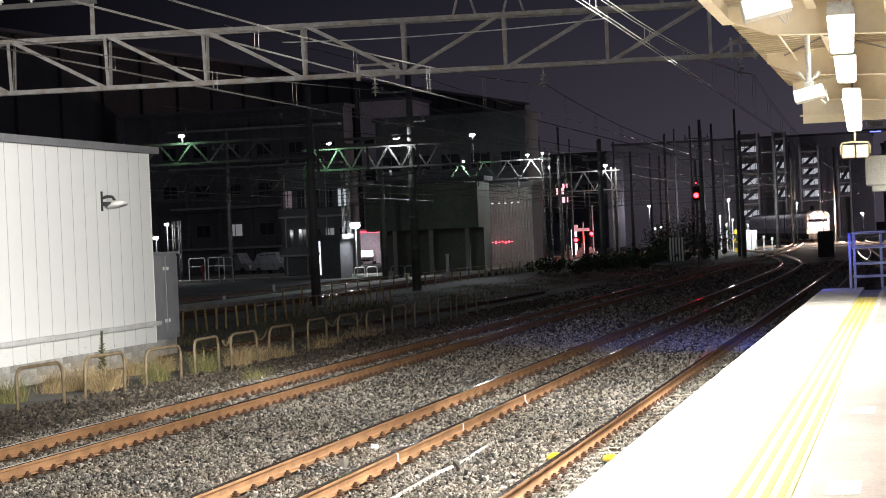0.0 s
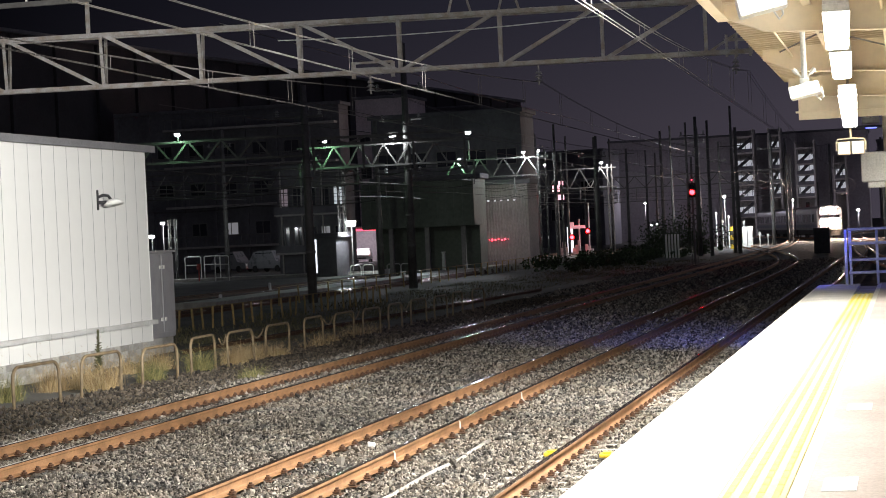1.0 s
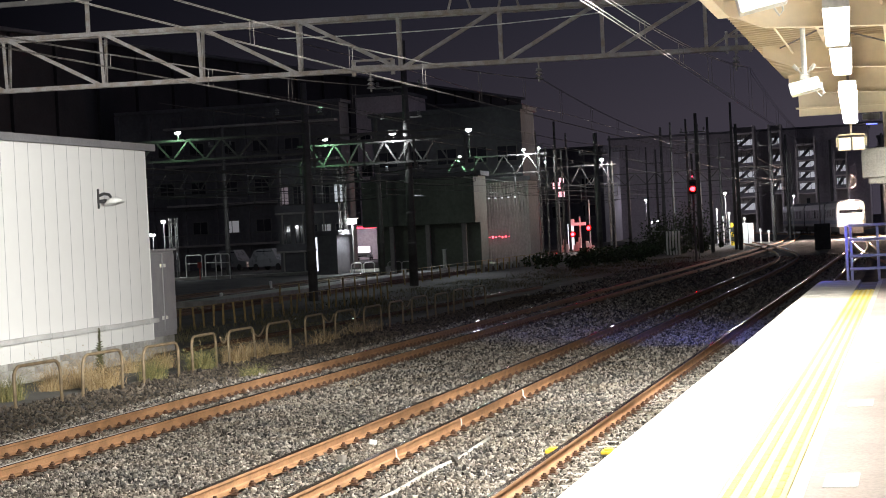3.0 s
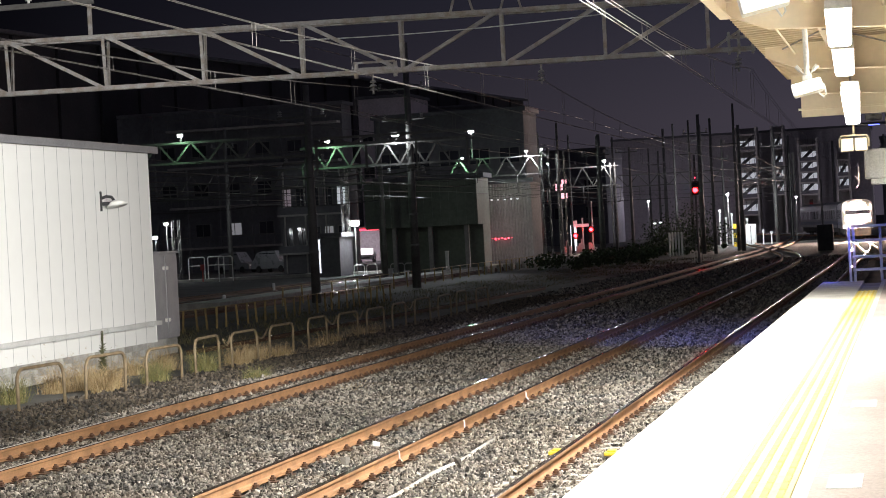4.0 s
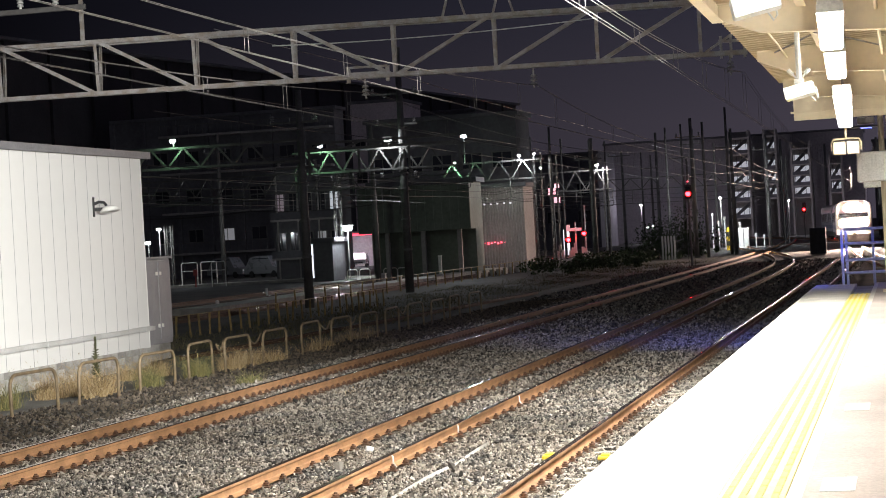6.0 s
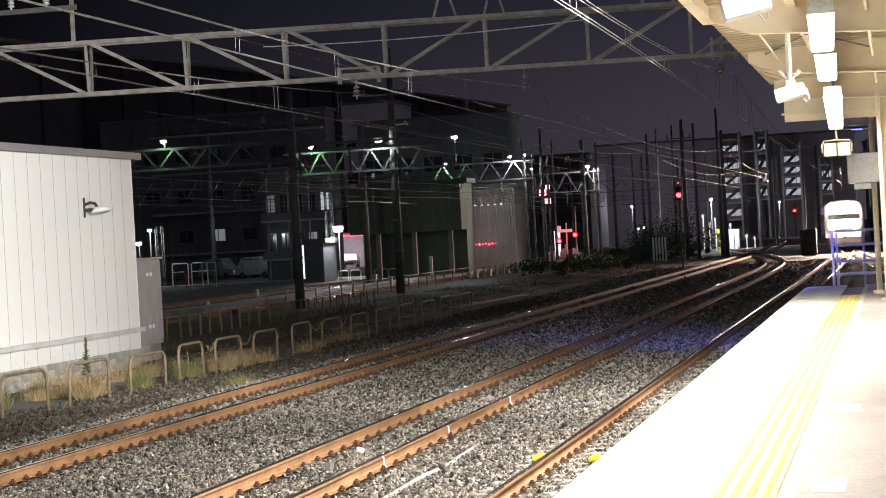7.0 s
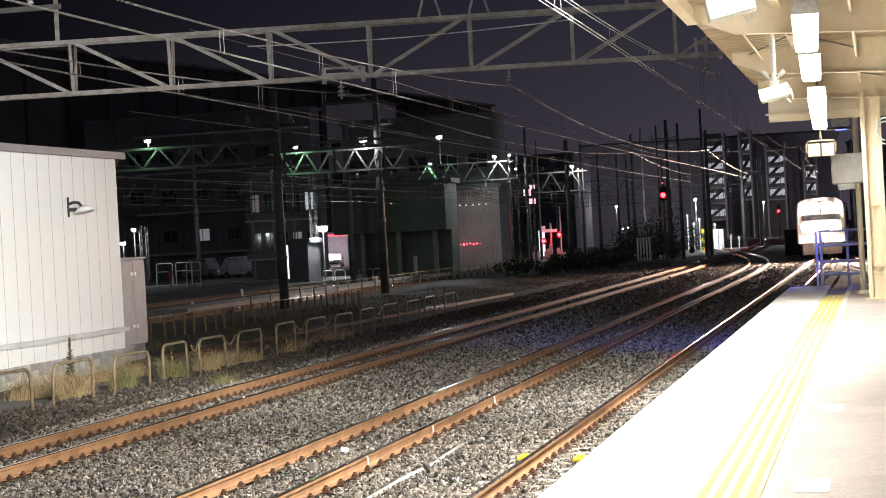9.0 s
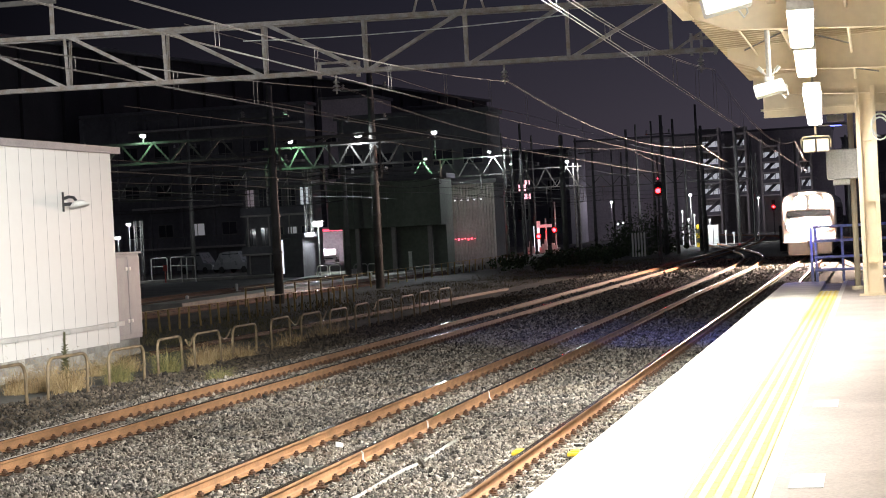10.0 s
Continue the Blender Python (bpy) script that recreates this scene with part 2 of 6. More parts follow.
def holder(name, m=None):
    ob = new(name)
    ob.empty_display_size = 0.3
    if m is not None:
        ob.matrix_world = m
    return ob


def box(bm, x0, y0, z0, x1, y1, z1, bevel=0.0, m=None, mi=0):
    r = bmesh.ops.create_cube(bm, size=1.0)
    vs = r["verts"]
    for v in vs:
        v.co = Vector(((x0 + x1) / 2 + v.co.x * (x1 - x0), (y0 + y1) / 2 + v.co.y * (y1 - y0), (z0 + z1) / 2 + v.co.z * (z1 - z0)))
    fs = {f for v in vs for f in v.link_faces}
    for f in fs:
        f.material_index = mi
    if bevel:
        es = list({e for v in vs for e in v.link_edges})
        out = bmesh.ops.bevel(bm, geom=es, offset=bevel, segments=2, affect="EDGES", profile=0.5)
        vs = list({v for f in out["faces"] for v in f.verts} | {v for v in vs if v.is_valid})
    if m is not None:
        bmesh.ops.transform(bm, matrix=m, verts=vs)
    return vs


def box_bm(*a, **k):
    bm = bmesh.new()
    box(bm, *a, **k)
    return bm


def rod(bm, a, b, r, n=8, r2=None):
    a, b = Vector(a), Vector(b)
    d = b - a
    m = Matrix.Translation((a + b) / 2) @ d.to_track_quat("Z", "Y").to_matrix().to_4x4()
    bmesh.ops.create_cone(bm, cap_ends=True, segments=n, radius1=r, radius2=r if r2 is None else r2, depth=d.length, matrix=m)


def bar(bm, a, b, w, t):
    """A flat rolled bar from a to b."""
    a, b = Vector(a), Vector(b)
    d = b - a
    m = Matrix.Translation((a + b) / 2) @ d.to_track_quat("Z", "Y").to_matrix().to_4x4()
    box(bm, -w / 2, -t / 2, -d.length / 2, w / 2, t / 2, d.length / 2, m=m)


def angle_bar(bm, a, b, w, t=0.01):
    """An L-section from a to b."""
    a, b = Vector(a), Vector(b)
    d = b - a
    m = Matrix.Translation((a + b) / 2) @ d.to_track_quat("Z", "Y").to_matrix().to_4x4()
    L = d.length / 2
    box(bm, -w / 2, -w / 2, -L, w / 2, -w / 2 + t, L, m=m)
    box(bm, -w / 2, -w / 2 + t, -L, -w / 2 + t, w / 2, L, m=m)


def sweep(bm, path, profile, closed=True, mi_of=None):
    """Sweep a profile of (side, up) along a path; sides stay level."""
    rings = []
    for i, p in enumerate(path):
        p = Vector(p)
        q0, q1 = Vector(path[max(i - 1, 0)]), Vector(path[min(i + 1, len(path) - 1)])
        d = (q1 - q0).normalized()
        side = d.cross(Vector((0, 0, 1)))
        side = side.normalized() if side.length > 1e-4 else Vector((1, 0, 0))
        up = side.cross(d).normalized()
        rings.append([bm.verts.new(p + side * s + up * u) for s, u in profile])
    n = len(profile)
    for r0, r1 in zip(rings, rings[1:]):
        for k in range(n if closed else n - 1):
            f = bm.faces.new((r0[k], r0[(k + 1) % n], r1[(k + 1) % n], r1[k]))
            if mi_of:
                f.material_index = mi_of(k)
    if closed:
        bm.faces.new(rings[0][::-1])
        bm.faces.new(rings[-1])
    return rings


def tube(bm, path, r, n=8):
    prof = [(r * math.cos(2 * math.pi * k / n), r * math.sin(2 * math.pi * k / n)) for k in range(n)]
    sweep3(bm, path, prof)


def sweep3(bm, path, prof):
    """Sweep round a bent path that may run upright."""
    path = [Vector(p) for p in path]
    rings, ref = [], None
    for i, p in enumerate(path):
        d = (path[min(i + 1, len(path) - 1)] - path[max(i - 1, 0)]).normalized()
        if ref is None:
            ref = Vector((1, 0, 0)) if abs(d.x) < 0.9 else Vector((0, 1, 0))
        side = (ref - d * ref.dot(d)).normalized()
        ref = side
        up = d.cross(side)
        rings.append([bm.verts.new(p + side * s + up * u) for s, u in prof])
    n = len(prof)
    for r0, r1 in zip(rings, rings[1:]):
        for k in range(n):
            bm.faces.new((r0[k], r0[(k + 1) % n], r1[(k + 1) % n], r1[k]))
    bm.faces.new(rings[0][::-1])
    bm.faces.new(rings[-1])


def smooth(ob):
    for p in ob.data.polygons:
        p.use_smooth = True
    return ob


def mesh_from(name, verts, faces, mat, parent=None):
    me = bpy.data.meshes.new(name)
    me.from_pydata(verts, [], faces)
    me.materials.append(mat)
    ob = new(name, me)
    if parent:
        ob.parent = parent
    return ob


def share(name, me, parent, m):
    ob = new(name, me)
    ob.parent = parent
    ob.matrix_basis = m
    return ob


# ---- ground, ballast and tracks ----
TRACKS = {"left": -10.95, "middle": -6.51, "platform": -3.34}
GAUGE = 1.132
CROSSING = ((5, -3.34), (118, -3.34), (142, -3.46), (170, -4.1), (190, -4.85), (211, -6.1), (231, -8.5), (244, -10.7), (270, -15.6), (320, -25.0), (380, -36.3))


def along(y, table):
    """Smooth sideways place on a track at a distance y along it."""
    ys = [p[0] for p in table]
    i = max(1, min(len(table) - 1, next((k for k, v in enumerate(ys) if v > y), len(ys) - 1)))
    (y0, x0), (y1, x1) = table[i - 1], table[i]

    def slope(k):
        a, b = table[max(k - 1, 0)], table[min(k + 1, len(table) - 1)]
        return (b[1] - a[1]) / (b[0] - a[0])
    h, t = y1 - y0, (y - y0) / (y1 - y0)
    if t > 1:
        return x1 + slope(i) * (y - y1)
    return (2 * t**3 - 3 * t**2 + 1) * x0 + (t**3 - 2 * t**2 + t) * h * slope(i - 1) + (3 * t**2 - 2 * t**3) * x1 + (t**3 - t**2) * h * slope(i)


bm = bmesh.new()
bmesh.ops.create_grid(bm, x_segments=60, y_segments=60, size=900)
for v in bm.verts:
    v.co.y += 500
    v.co.z = -0.30 + 0.03 * noise.noise(Vector((v.co.x, v.co.y, 0)) * 0.05)
ground = tagged(part("ground", bm, EARTH), "dark bare railway yard ground at night", "ground", kind="structure")

RAIL_X = [c + s * GAUGE / 2 for c in TRACKS.values() for s in (-1, 1)]


def bed_height(x, y):
    z = -0.195
    if x < -12.6:
        z -= min(0.10, (-12.6 - x) * 0.04) * min(1.0, max(0.0, (y - 31) / 8))
    if abs(x + 3.34) < 1.4:
        z += 0.012
    return z + 0.02 * noise.noise(Vector((x * 0.9, y * 0.9, 3)))


bm = bmesh.new()
nx, ny = 90, 300
xs = [-15.4 + 13.5 * i / nx for i in range(nx + 1)]
ys = [4 + 236 * (j / ny) ** 1.5 for j in range(ny + 1)]
grid = [[bm.verts.new((x, y, bed_height(x, y))) for x in xs] for y in ys]
for j in range(ny):
    for i in range(nx):
        bm.faces.new((grid[j][i], grid[j][i + 1], grid[j + 1][i + 1], grid[j + 1][i]))
ballast_bed = tagged(smooth(part("ballast_bed", bm, BED)), "grey crushed stone ballast bed under the railway tracks", "ballast", kind="structure")


def scatter_stones(name, n, x0, x1, y0, y1, size, seed, label, mat=None):
    """Loose angular stones, one joined mesh."""
    rng = np.random.default_rng(seed)
    oct_v = np.array([(1, 0, 0), (-1, 0, 0), (0, 1, 0), (0, -1, 0), (0, 0, 1), (0, 0, -1), (.6, .6, .55), (-.6, -.6, .5)])
    faces0 = np.array([(0, 6, 4), (6, 2, 4), (2, 1, 4), (1, 7, 4), (7, 3, 4), (3, 0, 4), (2, 6, 0), (3, 7, 1), (2, 0, 5), (1, 2, 5), (3, 1, 5), (0, 3, 5)])
    x = rng.uniform(x0, x1, n)
    u = rng.uniform(0, 1, n)
    y = y0 + (y1 - y0) * u
    keep = np.ones(n, bool)
    for r in RAIL_X:
        keep &= np.abs(x - r) > 0.075
    # sleepers of the platform track lie open beside the rail
    on_sleeper = (np.abs(((y / 0.5) % 1.0) - 0.5) < 0.19) & (np.abs(x + 3.34) < 1.0)
    keep &= ~(on_sleeper & (rng.uniform(0, 1, n) < 0.52))
    x, y = x[keep], y[keep]
    n = len(x)
    s = size * rng.lognormal(0, 0.28, n)
    base = np.array([bed_height(a, b) for a, b in zip(x, y)])
    z = base + s * rng.uniform(0.05, 0.55, n)
    ax = rng.normal(0, 1, (n, 4))
    ax /= np.linalg.norm(ax, axis=1)[:, None]
    w, a, b, c = ax.T
    R = np.stack([np.stack([1 - 2 * (b * b + c * c), 2 * (a * b - c * w), 2 * (a * c + b * w)], 1),
                  np.stack([2 * (a * b + c * w), 1 - 2 * (a * a + c * c), 2 * (b * c - a * w)], 1),
                  np.stack([2 * (a * c - b * w), 2 * (b * c + a * w), 1 - 2 * (a * a + b * b)], 1)], 1)
    shape = oct_v[None] * rng.uniform(0.5, 1.2, (n, 8, 1)) * np.stack([np.ones(n), rng.uniform(0.5, 1, n), rng.uniform(0.32, 0.7, n)], 1)[:, None, :]
    verts = np.einsum("nij,nkj->nki", R, shape) * (s / 1.58)[:, None, None] + np.stack([x, y, z], 1)[:, None, :]
    faces = (faces0[None] + 8 * np.arange(n)[:, None, None]).reshape(-1, 3)
    me = bpy.data.meshes.new(name)
    me.vertices.add(n * 8)
    me.vertices.foreach_set("co", verts.reshape(-1))
    me.loops.add(len(faces) * 3)
    me.loops.foreach_set("vertex_index", faces.reshape(-1).astype(np.int32))
    me.polygons.add(len(faces))
    me.polygons.foreach_set("loop_start", np.arange(0, len(faces) * 3, 3, dtype=np.int32))
    me.update(calc_edges=True)
    me.validate()
    me.polygons.foreach_set("use_smooth", np.zeros(len(me.polygons), bool))
    me.materials.append(mat or STONE)
    ob = new(name, me)
    return tagged(ob, label, "gravel", kind="stuff")


scatter_stones("ballast_stones", 118000, -12.9, -2.3, 17.5, 32, 0.037, 1, "grey and buff angular ballast stones between the rails")
scatter_stones("ballast_stones", 62000, -12.9, -2.3, 32, 52, 0.043, 2, "grey angular ballast stones fading into the dark")
scatter_stones("ballast_stones", 19000, -12.9, -2.3, 52, 80, 0.06, 3, "dim ballast stones beyond the lamplight")
scatter_stones("ballast_stones", 10000, -15.3, -2.3, 80, 130, 0.08, 5, "dark ballast stones far along the line")
scatter_stones("cinder_gravel", 22000, -15.4, -12.7, 22, 80, 0.055, 4, "dark cinder gravel between the guard hoops and the track", DARKSTONE)

RAIL_PROFILE = [(-0.064, -0.153), (0.064, -0.153), (0.064, -0.142), (0.020, -0.128), (0.009, -0.112), (0.009, -0.050), (0.0325, -0.038), (0.0325, -0.008),
                (0.024, 0.0), (-0.024, 0.0), (-0.0325, -0.008), (-0.0325, -0.038), (-0.009, -0.050), (-0.009, -0.112), (-0.020, -0.128), (-0.064, -0.142)]


def add_rail(track, path, side=None):
    bm = bmesh.new()
    sweep(bm, path, RAIL_PROFILE, True, lambda k: 1 if k in (7, 8, 9) else 0)
    bmesh.ops.recalc_face_normals(bm, faces=bm.faces)
    return part("rail", bm, [side or RUST, RAILTOP], track)


def sleeper_mesh(concrete):
    bm = bmesh.new()
    if concrete:
        vs = box(bm, -1.0, -0.11, -0.34, 1.0, 0.11, -0.168, 0.02)
        for v in bm.verts:
            if abs(v.co.x) < 0.25:
                v.co.z -= 0.03
    else:
        box(bm, -1.05, -0.11, -0.32, 1.05, 0.11, -0.19, 0.01)
    me = bpy.data.meshes.new("sleeper")
    bm.to_mesh(me)
    bm.free()
    me.materials.append(SLEEPER if concrete else OLDSLEEPER)
    return me


def fastening_mesh():
    """A baseplate with a spring clip and bolt on each side of the rail."""
    bm = bmesh.new()
    box(bm, -0.15, -0.07, -0.172, 0.15, 0.07, -0.155, 0.004)
    for s in (-1, 1):
        box(bm, min(s * 0.045, s * 0.15), -0.04, -0.150, max(s * 0.045, s * 0.13), 0.04, -0.134, 0.008)
        rod(bm, (s * 0.095, 0, -0.14), (s * 0.095, 0, -0.092), 0.020, 6)
        rod(bm, (s * 0.095, 0, -0.14), (s * 0.095, 0, -0.112), 0.036, 8)
    me = bpy.data.meshes.new("rail_fastening")
    bm.to_mesh(me)
    bm.free()
    me.materials.append(IRON)
    return me


FASTENING = fastening_mesh()
SLEEPER_MESH = {True: sleeper_mesh(True), False: sleeper_mesh(False)}


def build_track(name, label, table, concrete, y_end, sleepers_to, clips_to, y_start=8.0, gap=0.6):
    tr = tagged(holder(name), label, "railway track", "railway tracks")
    step = 4.0
    centre = []
    y = y_start
    while y <= y_end:
        centre.append((along(y, table), y))
        y += step
    for s in (-1, 1):
        path = []
        for i, (x, y) in enumerate(centre):
            a, b = centre[max(i - 1, 0)], centre[min(i + 1, len(centre) - 1)]
            d = Vector((b[0] - a[0], b[1] - a[1])).normalized()
            path.append((x + s * d.y * GAUGE / 2, y - s * d.x * GAUGE / 2, 0.0))
        add_rail(tr, path)
    k0 = int(max(y_start, 15) / gap)
    for k in range(k0, int(sleepers_to / gap)):
        y = (k + 0.5) * gap
        x = along(y, table)
        turn = math.atan2(-(along(y + 0.5, table) - along(y - 0.5, table)), 1.0)
        m = Matrix.Translation((x, y, 0)) @ Matrix.Rotation(turn + random.uniform(-0.01, 0.01), 4, "Z")
        share("sleeper", SLEEPER_MESH[concrete], tr, m)
        if y < clips_to:
            for s in (-1, 1):
                share("rail_fastening", FASTENING, tr, Matrix.Translation((x + s * GAUGE / 2, y, random.uniform(-0.004, 0.004))))
    return tr


build_track("railway_track", "rusty rails on stone ballast beside the guard hoops", ((5, -10.95), (150, -10.95), (200, -11.6), (300, -16), (380, -21)), False, 300, 75, 60, 14.0, 0.38)
build_track("railway_track", "rusty siding rails sunk in pale stone ballast", ((5, -6.51), (60, -6.51), (112, -6.7), (134, -7.9), (156, -10.2), (190, -14.4), (260, -23)), False, 240, 100, 75)
build_track("railway_track", "rusty rails on concrete sleepers along the platform edge", CROSSING, True, 340, 110, 75, 8.0, 0.5)
# crossover rails in the throat beyond the platform
build_track("railway_track", "curved track branching behind the platform end", ((55, 2.0), (75, 1.0), (100, -0.6), (125, -2.2), (150, -3.3), (170, -4.0), (200, -5.3)), False, 170, 56, 55, 56.0)
build_track("railway_track", "distant curved track beyond the platform", ((150, 4.0), (190, -2.0), (230, -5.5), (300, -6.0), (360, 2.0)), False, 330, 151, 150, 150.0)

# yellow train-stop markers on the sleepers
for x, y in ((-4.10, 22.95), (-3.42, 22.7)):
    bm = bmesh.new()
    box(bm, -0.085, -0.11, -0.03, 0.085, 0.11, 0.01, 0.012)
    box(bm, -0.05, -0.07, 0.01, 0.05, 0.07, 0.03, 0.01)
    ob = tagged(part("ground_marker", bm, YELLOWPAINT), "yellow painted ground marker on the ballast beside the rail", "marker", "ground markers")
    ob.matrix_world = pose(x, y, -0.10, 0, 0, 4)
# white cable laid along the siding
bm = bmesh.new()
tube(bm, [(-5.25 + 0.015 * math.sin(y * 0.9), y, -0.172 + 0.012 * math.sin(y * 2.1)) for y in np.arange(18, 25.5, 0.5)], 0.026, 6)
tagged(smooth(part("track_cable", bm, FOUNDATION)), "pale dusty cable lying on the ballast", "cable")
bm = bmesh.new()
box(bm, -0.05, -0.04, -0.03, 0.05, 0.04, 0.03, 0.015)
ob = tagged(part("white_stone", bm, WHITEPAINT), "white painted stone beside the siding rail", "stone")
ob.matrix_world = pose(-6.68, 24.6, -0.13, 0, 10, 20)
# rail bond straps on the siding rail
for y in (22.7, 26.2, 30.6):
    bm = bmesh.new()
    tube(bm, [(0.02, 0, 0), (0.045, 0, -0.02), (0.045, 0.0, -0.1), (0.07, 0.03, -0.14)], 0.009, 6)
    ob = tagged(part("rail_bond_wire", bm, WHITEPAINT), "pale bond wire clamped to the rail side", "cable", "rail bond wires")
    ob.matrix_world = pose(-5.944 + 0.01, y, -0.01)

# ---- platform ----
PZ, EDGE = 1.05, -1.86
platform = tagged(holder("platform"), "raised station platform with pale coping edge", "platform", kind="structure")
bm = bmesh.new()
box(bm, EDGE + 0.12, -30, -0.3, 9, 42.6, PZ - 0.06)
part("platform_body", bm, CONCRETE, platform)
bm = bmesh.new()
box(bm, -0.58, -30, PZ - 0.06, 9, 42.6, PZ)
part("paving", bm, PAVING, platform)
bm = bmesh.new()
box(bm, -0.292, -0.299, -0.09, 0.292, 0.299, 0.0, 0.006)
slab = bpy.data.meshes.new("coping_slab")
for v in bm.verts:
    v.co.x *= 0.84 / 0.584
    v.co.y *= 0.994 / 0.598
bm.to_mesh(slab)
bm.free()
slab.materials.append(COPING)
for k in range(48):
    share("coping_slab", slab, platform, pose(EDGE + 0.42, -5 + k * 1.0, PZ + random.uniform(-0.002, 0.002)))
bm = bmesh.new()
box(bm, EDGE + 0.005, -30, PZ - 0.09, EDGE + 0.835, -5.5, PZ)
part("coping_slab", bm, COPING, platform)
bm = bmesh.new()
box(bm, -0.66, -30, PZ - 0.06, -0.58, 42.6, PZ + 0.001)
part("white_line", bm, COPING, platform)
bm = bmesh.new()
box(bm, -0.174, -0.149, -0.06, 0.174, 0.149, 0.0, 0.003)
for i in range(4):
    box(bm, -0.145 + i * 0.083, -0.14, 0.0, -0.107 + i * 0.083, 0.14, 0.006, 0.002, mi=1)
tact = bpy.data.meshes.new("tactile_block")
bm.to_mesh(tact)
bm.free()
tact.materials.append(PALEYELLOW)
tact.materials.append(YELLOW)
for k in range(107):
    share("tactile_block", tact, platform, pose(-0.84, 5 + k * 0.3, PZ + 0.001))
bm = bmesh.new()
box(bm, -1.015, -30, PZ - 0.06, -0.665, 4.8, PZ)
part("tactile_strip", bm, YELLOW, platform)
for y in (10.85, 15.2, 19.5):
    bm = bmesh.new()
    box(bm, -0.09, -0.28, 0, 0.09, 0.28, 0.004)
    ob = tagged(part("floor_marking", bm, WHITEPAINT), "white square painted on the platform paving", "floor marking", "floor markings")
    ob.matrix_world = pose(-0.41, y, PZ + 0.001)

# blue lit railing at the platform's end
fence = tagged(holder("platform_railing", pose(-1.27, 42.0, PZ)), "tubular railing washed in blue light at the platform end", "railing")
for x in (0.0, 0.09, 0.62, 1.3, 2.0, 2.7):
    bm = bmesh.new()
    rod(bm, (x, 0, 0), (x, 0, 1.12), 0.03, 10)
    smooth(part("post", bm, BLUEPAINT, fence))
for z in (0.24, 0.50, 0.83, 1.12):
    bm = bmesh.new()
    rod(bm, (0.05, -0.02, z), (2.9, -0.02, z), 0.03, 10)
    smooth(part("rail_bar", bm, BLUEPAINT, fence))

# ---- platform roof ----
canopy = tagged(holder("platform_canopy"), "cream steel platform roof with corrugated sheet underside", "canopy", kind="structure")
bm = bmesh.new()
prof_y = [-30 + 0.31 * (k // 4) + (0.0, 0.05, 0.155, 0.205)[k % 4] for k in range(4 * 210)]
prev = None
for j, y in enumerate(prof_y):
    dz = 0.04 if j % 4 in (1, 2) else -0.04
    row = [bm.verts.new((x, y, 4.80 + (x + 1.95) * 0.05 + dz)) for x in (-1.95, 4.0)]
    if prev:
        bm.faces.new((prev[0], prev[1], row[1], row[0]))
    prev = row
bmesh.ops.solidify(bm, geom=bm.faces[:], thickness=0.012)
part("roof_sheet", bm, ROOFSHEET, canopy)
for y in (-26, -14, -2, 10, 21.9, 28.2, 34.3):
    bm = bmesh.new()
    prof = [(x, 4.78 + (x + 1.95) * 0.05 - 0.02, 4.78 - 0.30 - 0.25 * max(0, (x + 1.9)) / 1.9 * 0.35 + (0.16 if x < -1.5 else 0)) for x in (-1.85, -1.4, -0.9, -0.4, 0.2, 1.2, 3.9)]
    for th, lo, hi in ((0.006, 0, 0),):
        for (x0, t0, b0), (x1, t1, b1) in zip(prof, prof[1:]):
            vs = [bm.verts.new((x, y + s, z)) for s in (-0.006, 0.006) for x, z in ((x0, b0), (x1, b1), (x1, t1), (x0, t0))]
            for q in ((0, 1, 2, 3), (7, 6, 5, 4)):
                bm.faces.new([vs[i] for i in q])
            for za, zb in ((b0, b1), (t0, t1)):
                ws = [bm.verts.new((x, y + s * 0.075, z + u)) for u in (-0.006, 0.006) for x, z, s in ((x0, za, -1), (x1, zb, -1), (x1, zb, 1), (x0, za, 1))]
                for q in ((0, 1, 2, 3), (7, 6, 5, 4), (0, 4, 5, 1), (1, 5, 6, 2), (2, 6, 7, 3), (3, 7, 4, 0)):
                    bm.faces.new([ws[i] for i in q])
    bmesh.ops.recalc_face_normals(bm, faces=bm.faces)
    part("roof_beam", bm, CREAM, canopy)
for x, z0, z1, w in ((-1.83, 4.58, 4.78, 0.06), (-0.95, 4.70, 4.81, 0.05), (0.35, 4.76, 4.87, 0.05), (1.7, 4.84, 4.94, 0.05)):
    y_end = 21.85 if x < -1.5 else 35.2
    bm = bmesh.new()
    box(bm, x - w, -30, z0, x + w, y_end, z0 + 0.012)
    box(bm, x - 0.008, -30, z0 + 0.012, x + 0.008, y_end, z1)
    part("purlin", bm, CREAM, canopy)
bm = bmesh.new()
box(bm, -1.75, 35.25, 4.12, 0.6, 35.31, 4.24, 0.004)
box(bm, -1.80, 35.22, 4.24, 0.6, 35.34, 4.27, 0.004)
part("end_fascia", bm, CREAM, canopy)
part("end_panel", box_bm(-1.75, 35.27, 4.272, 0.6, 35.30, 4.74), CREAM, canopy)
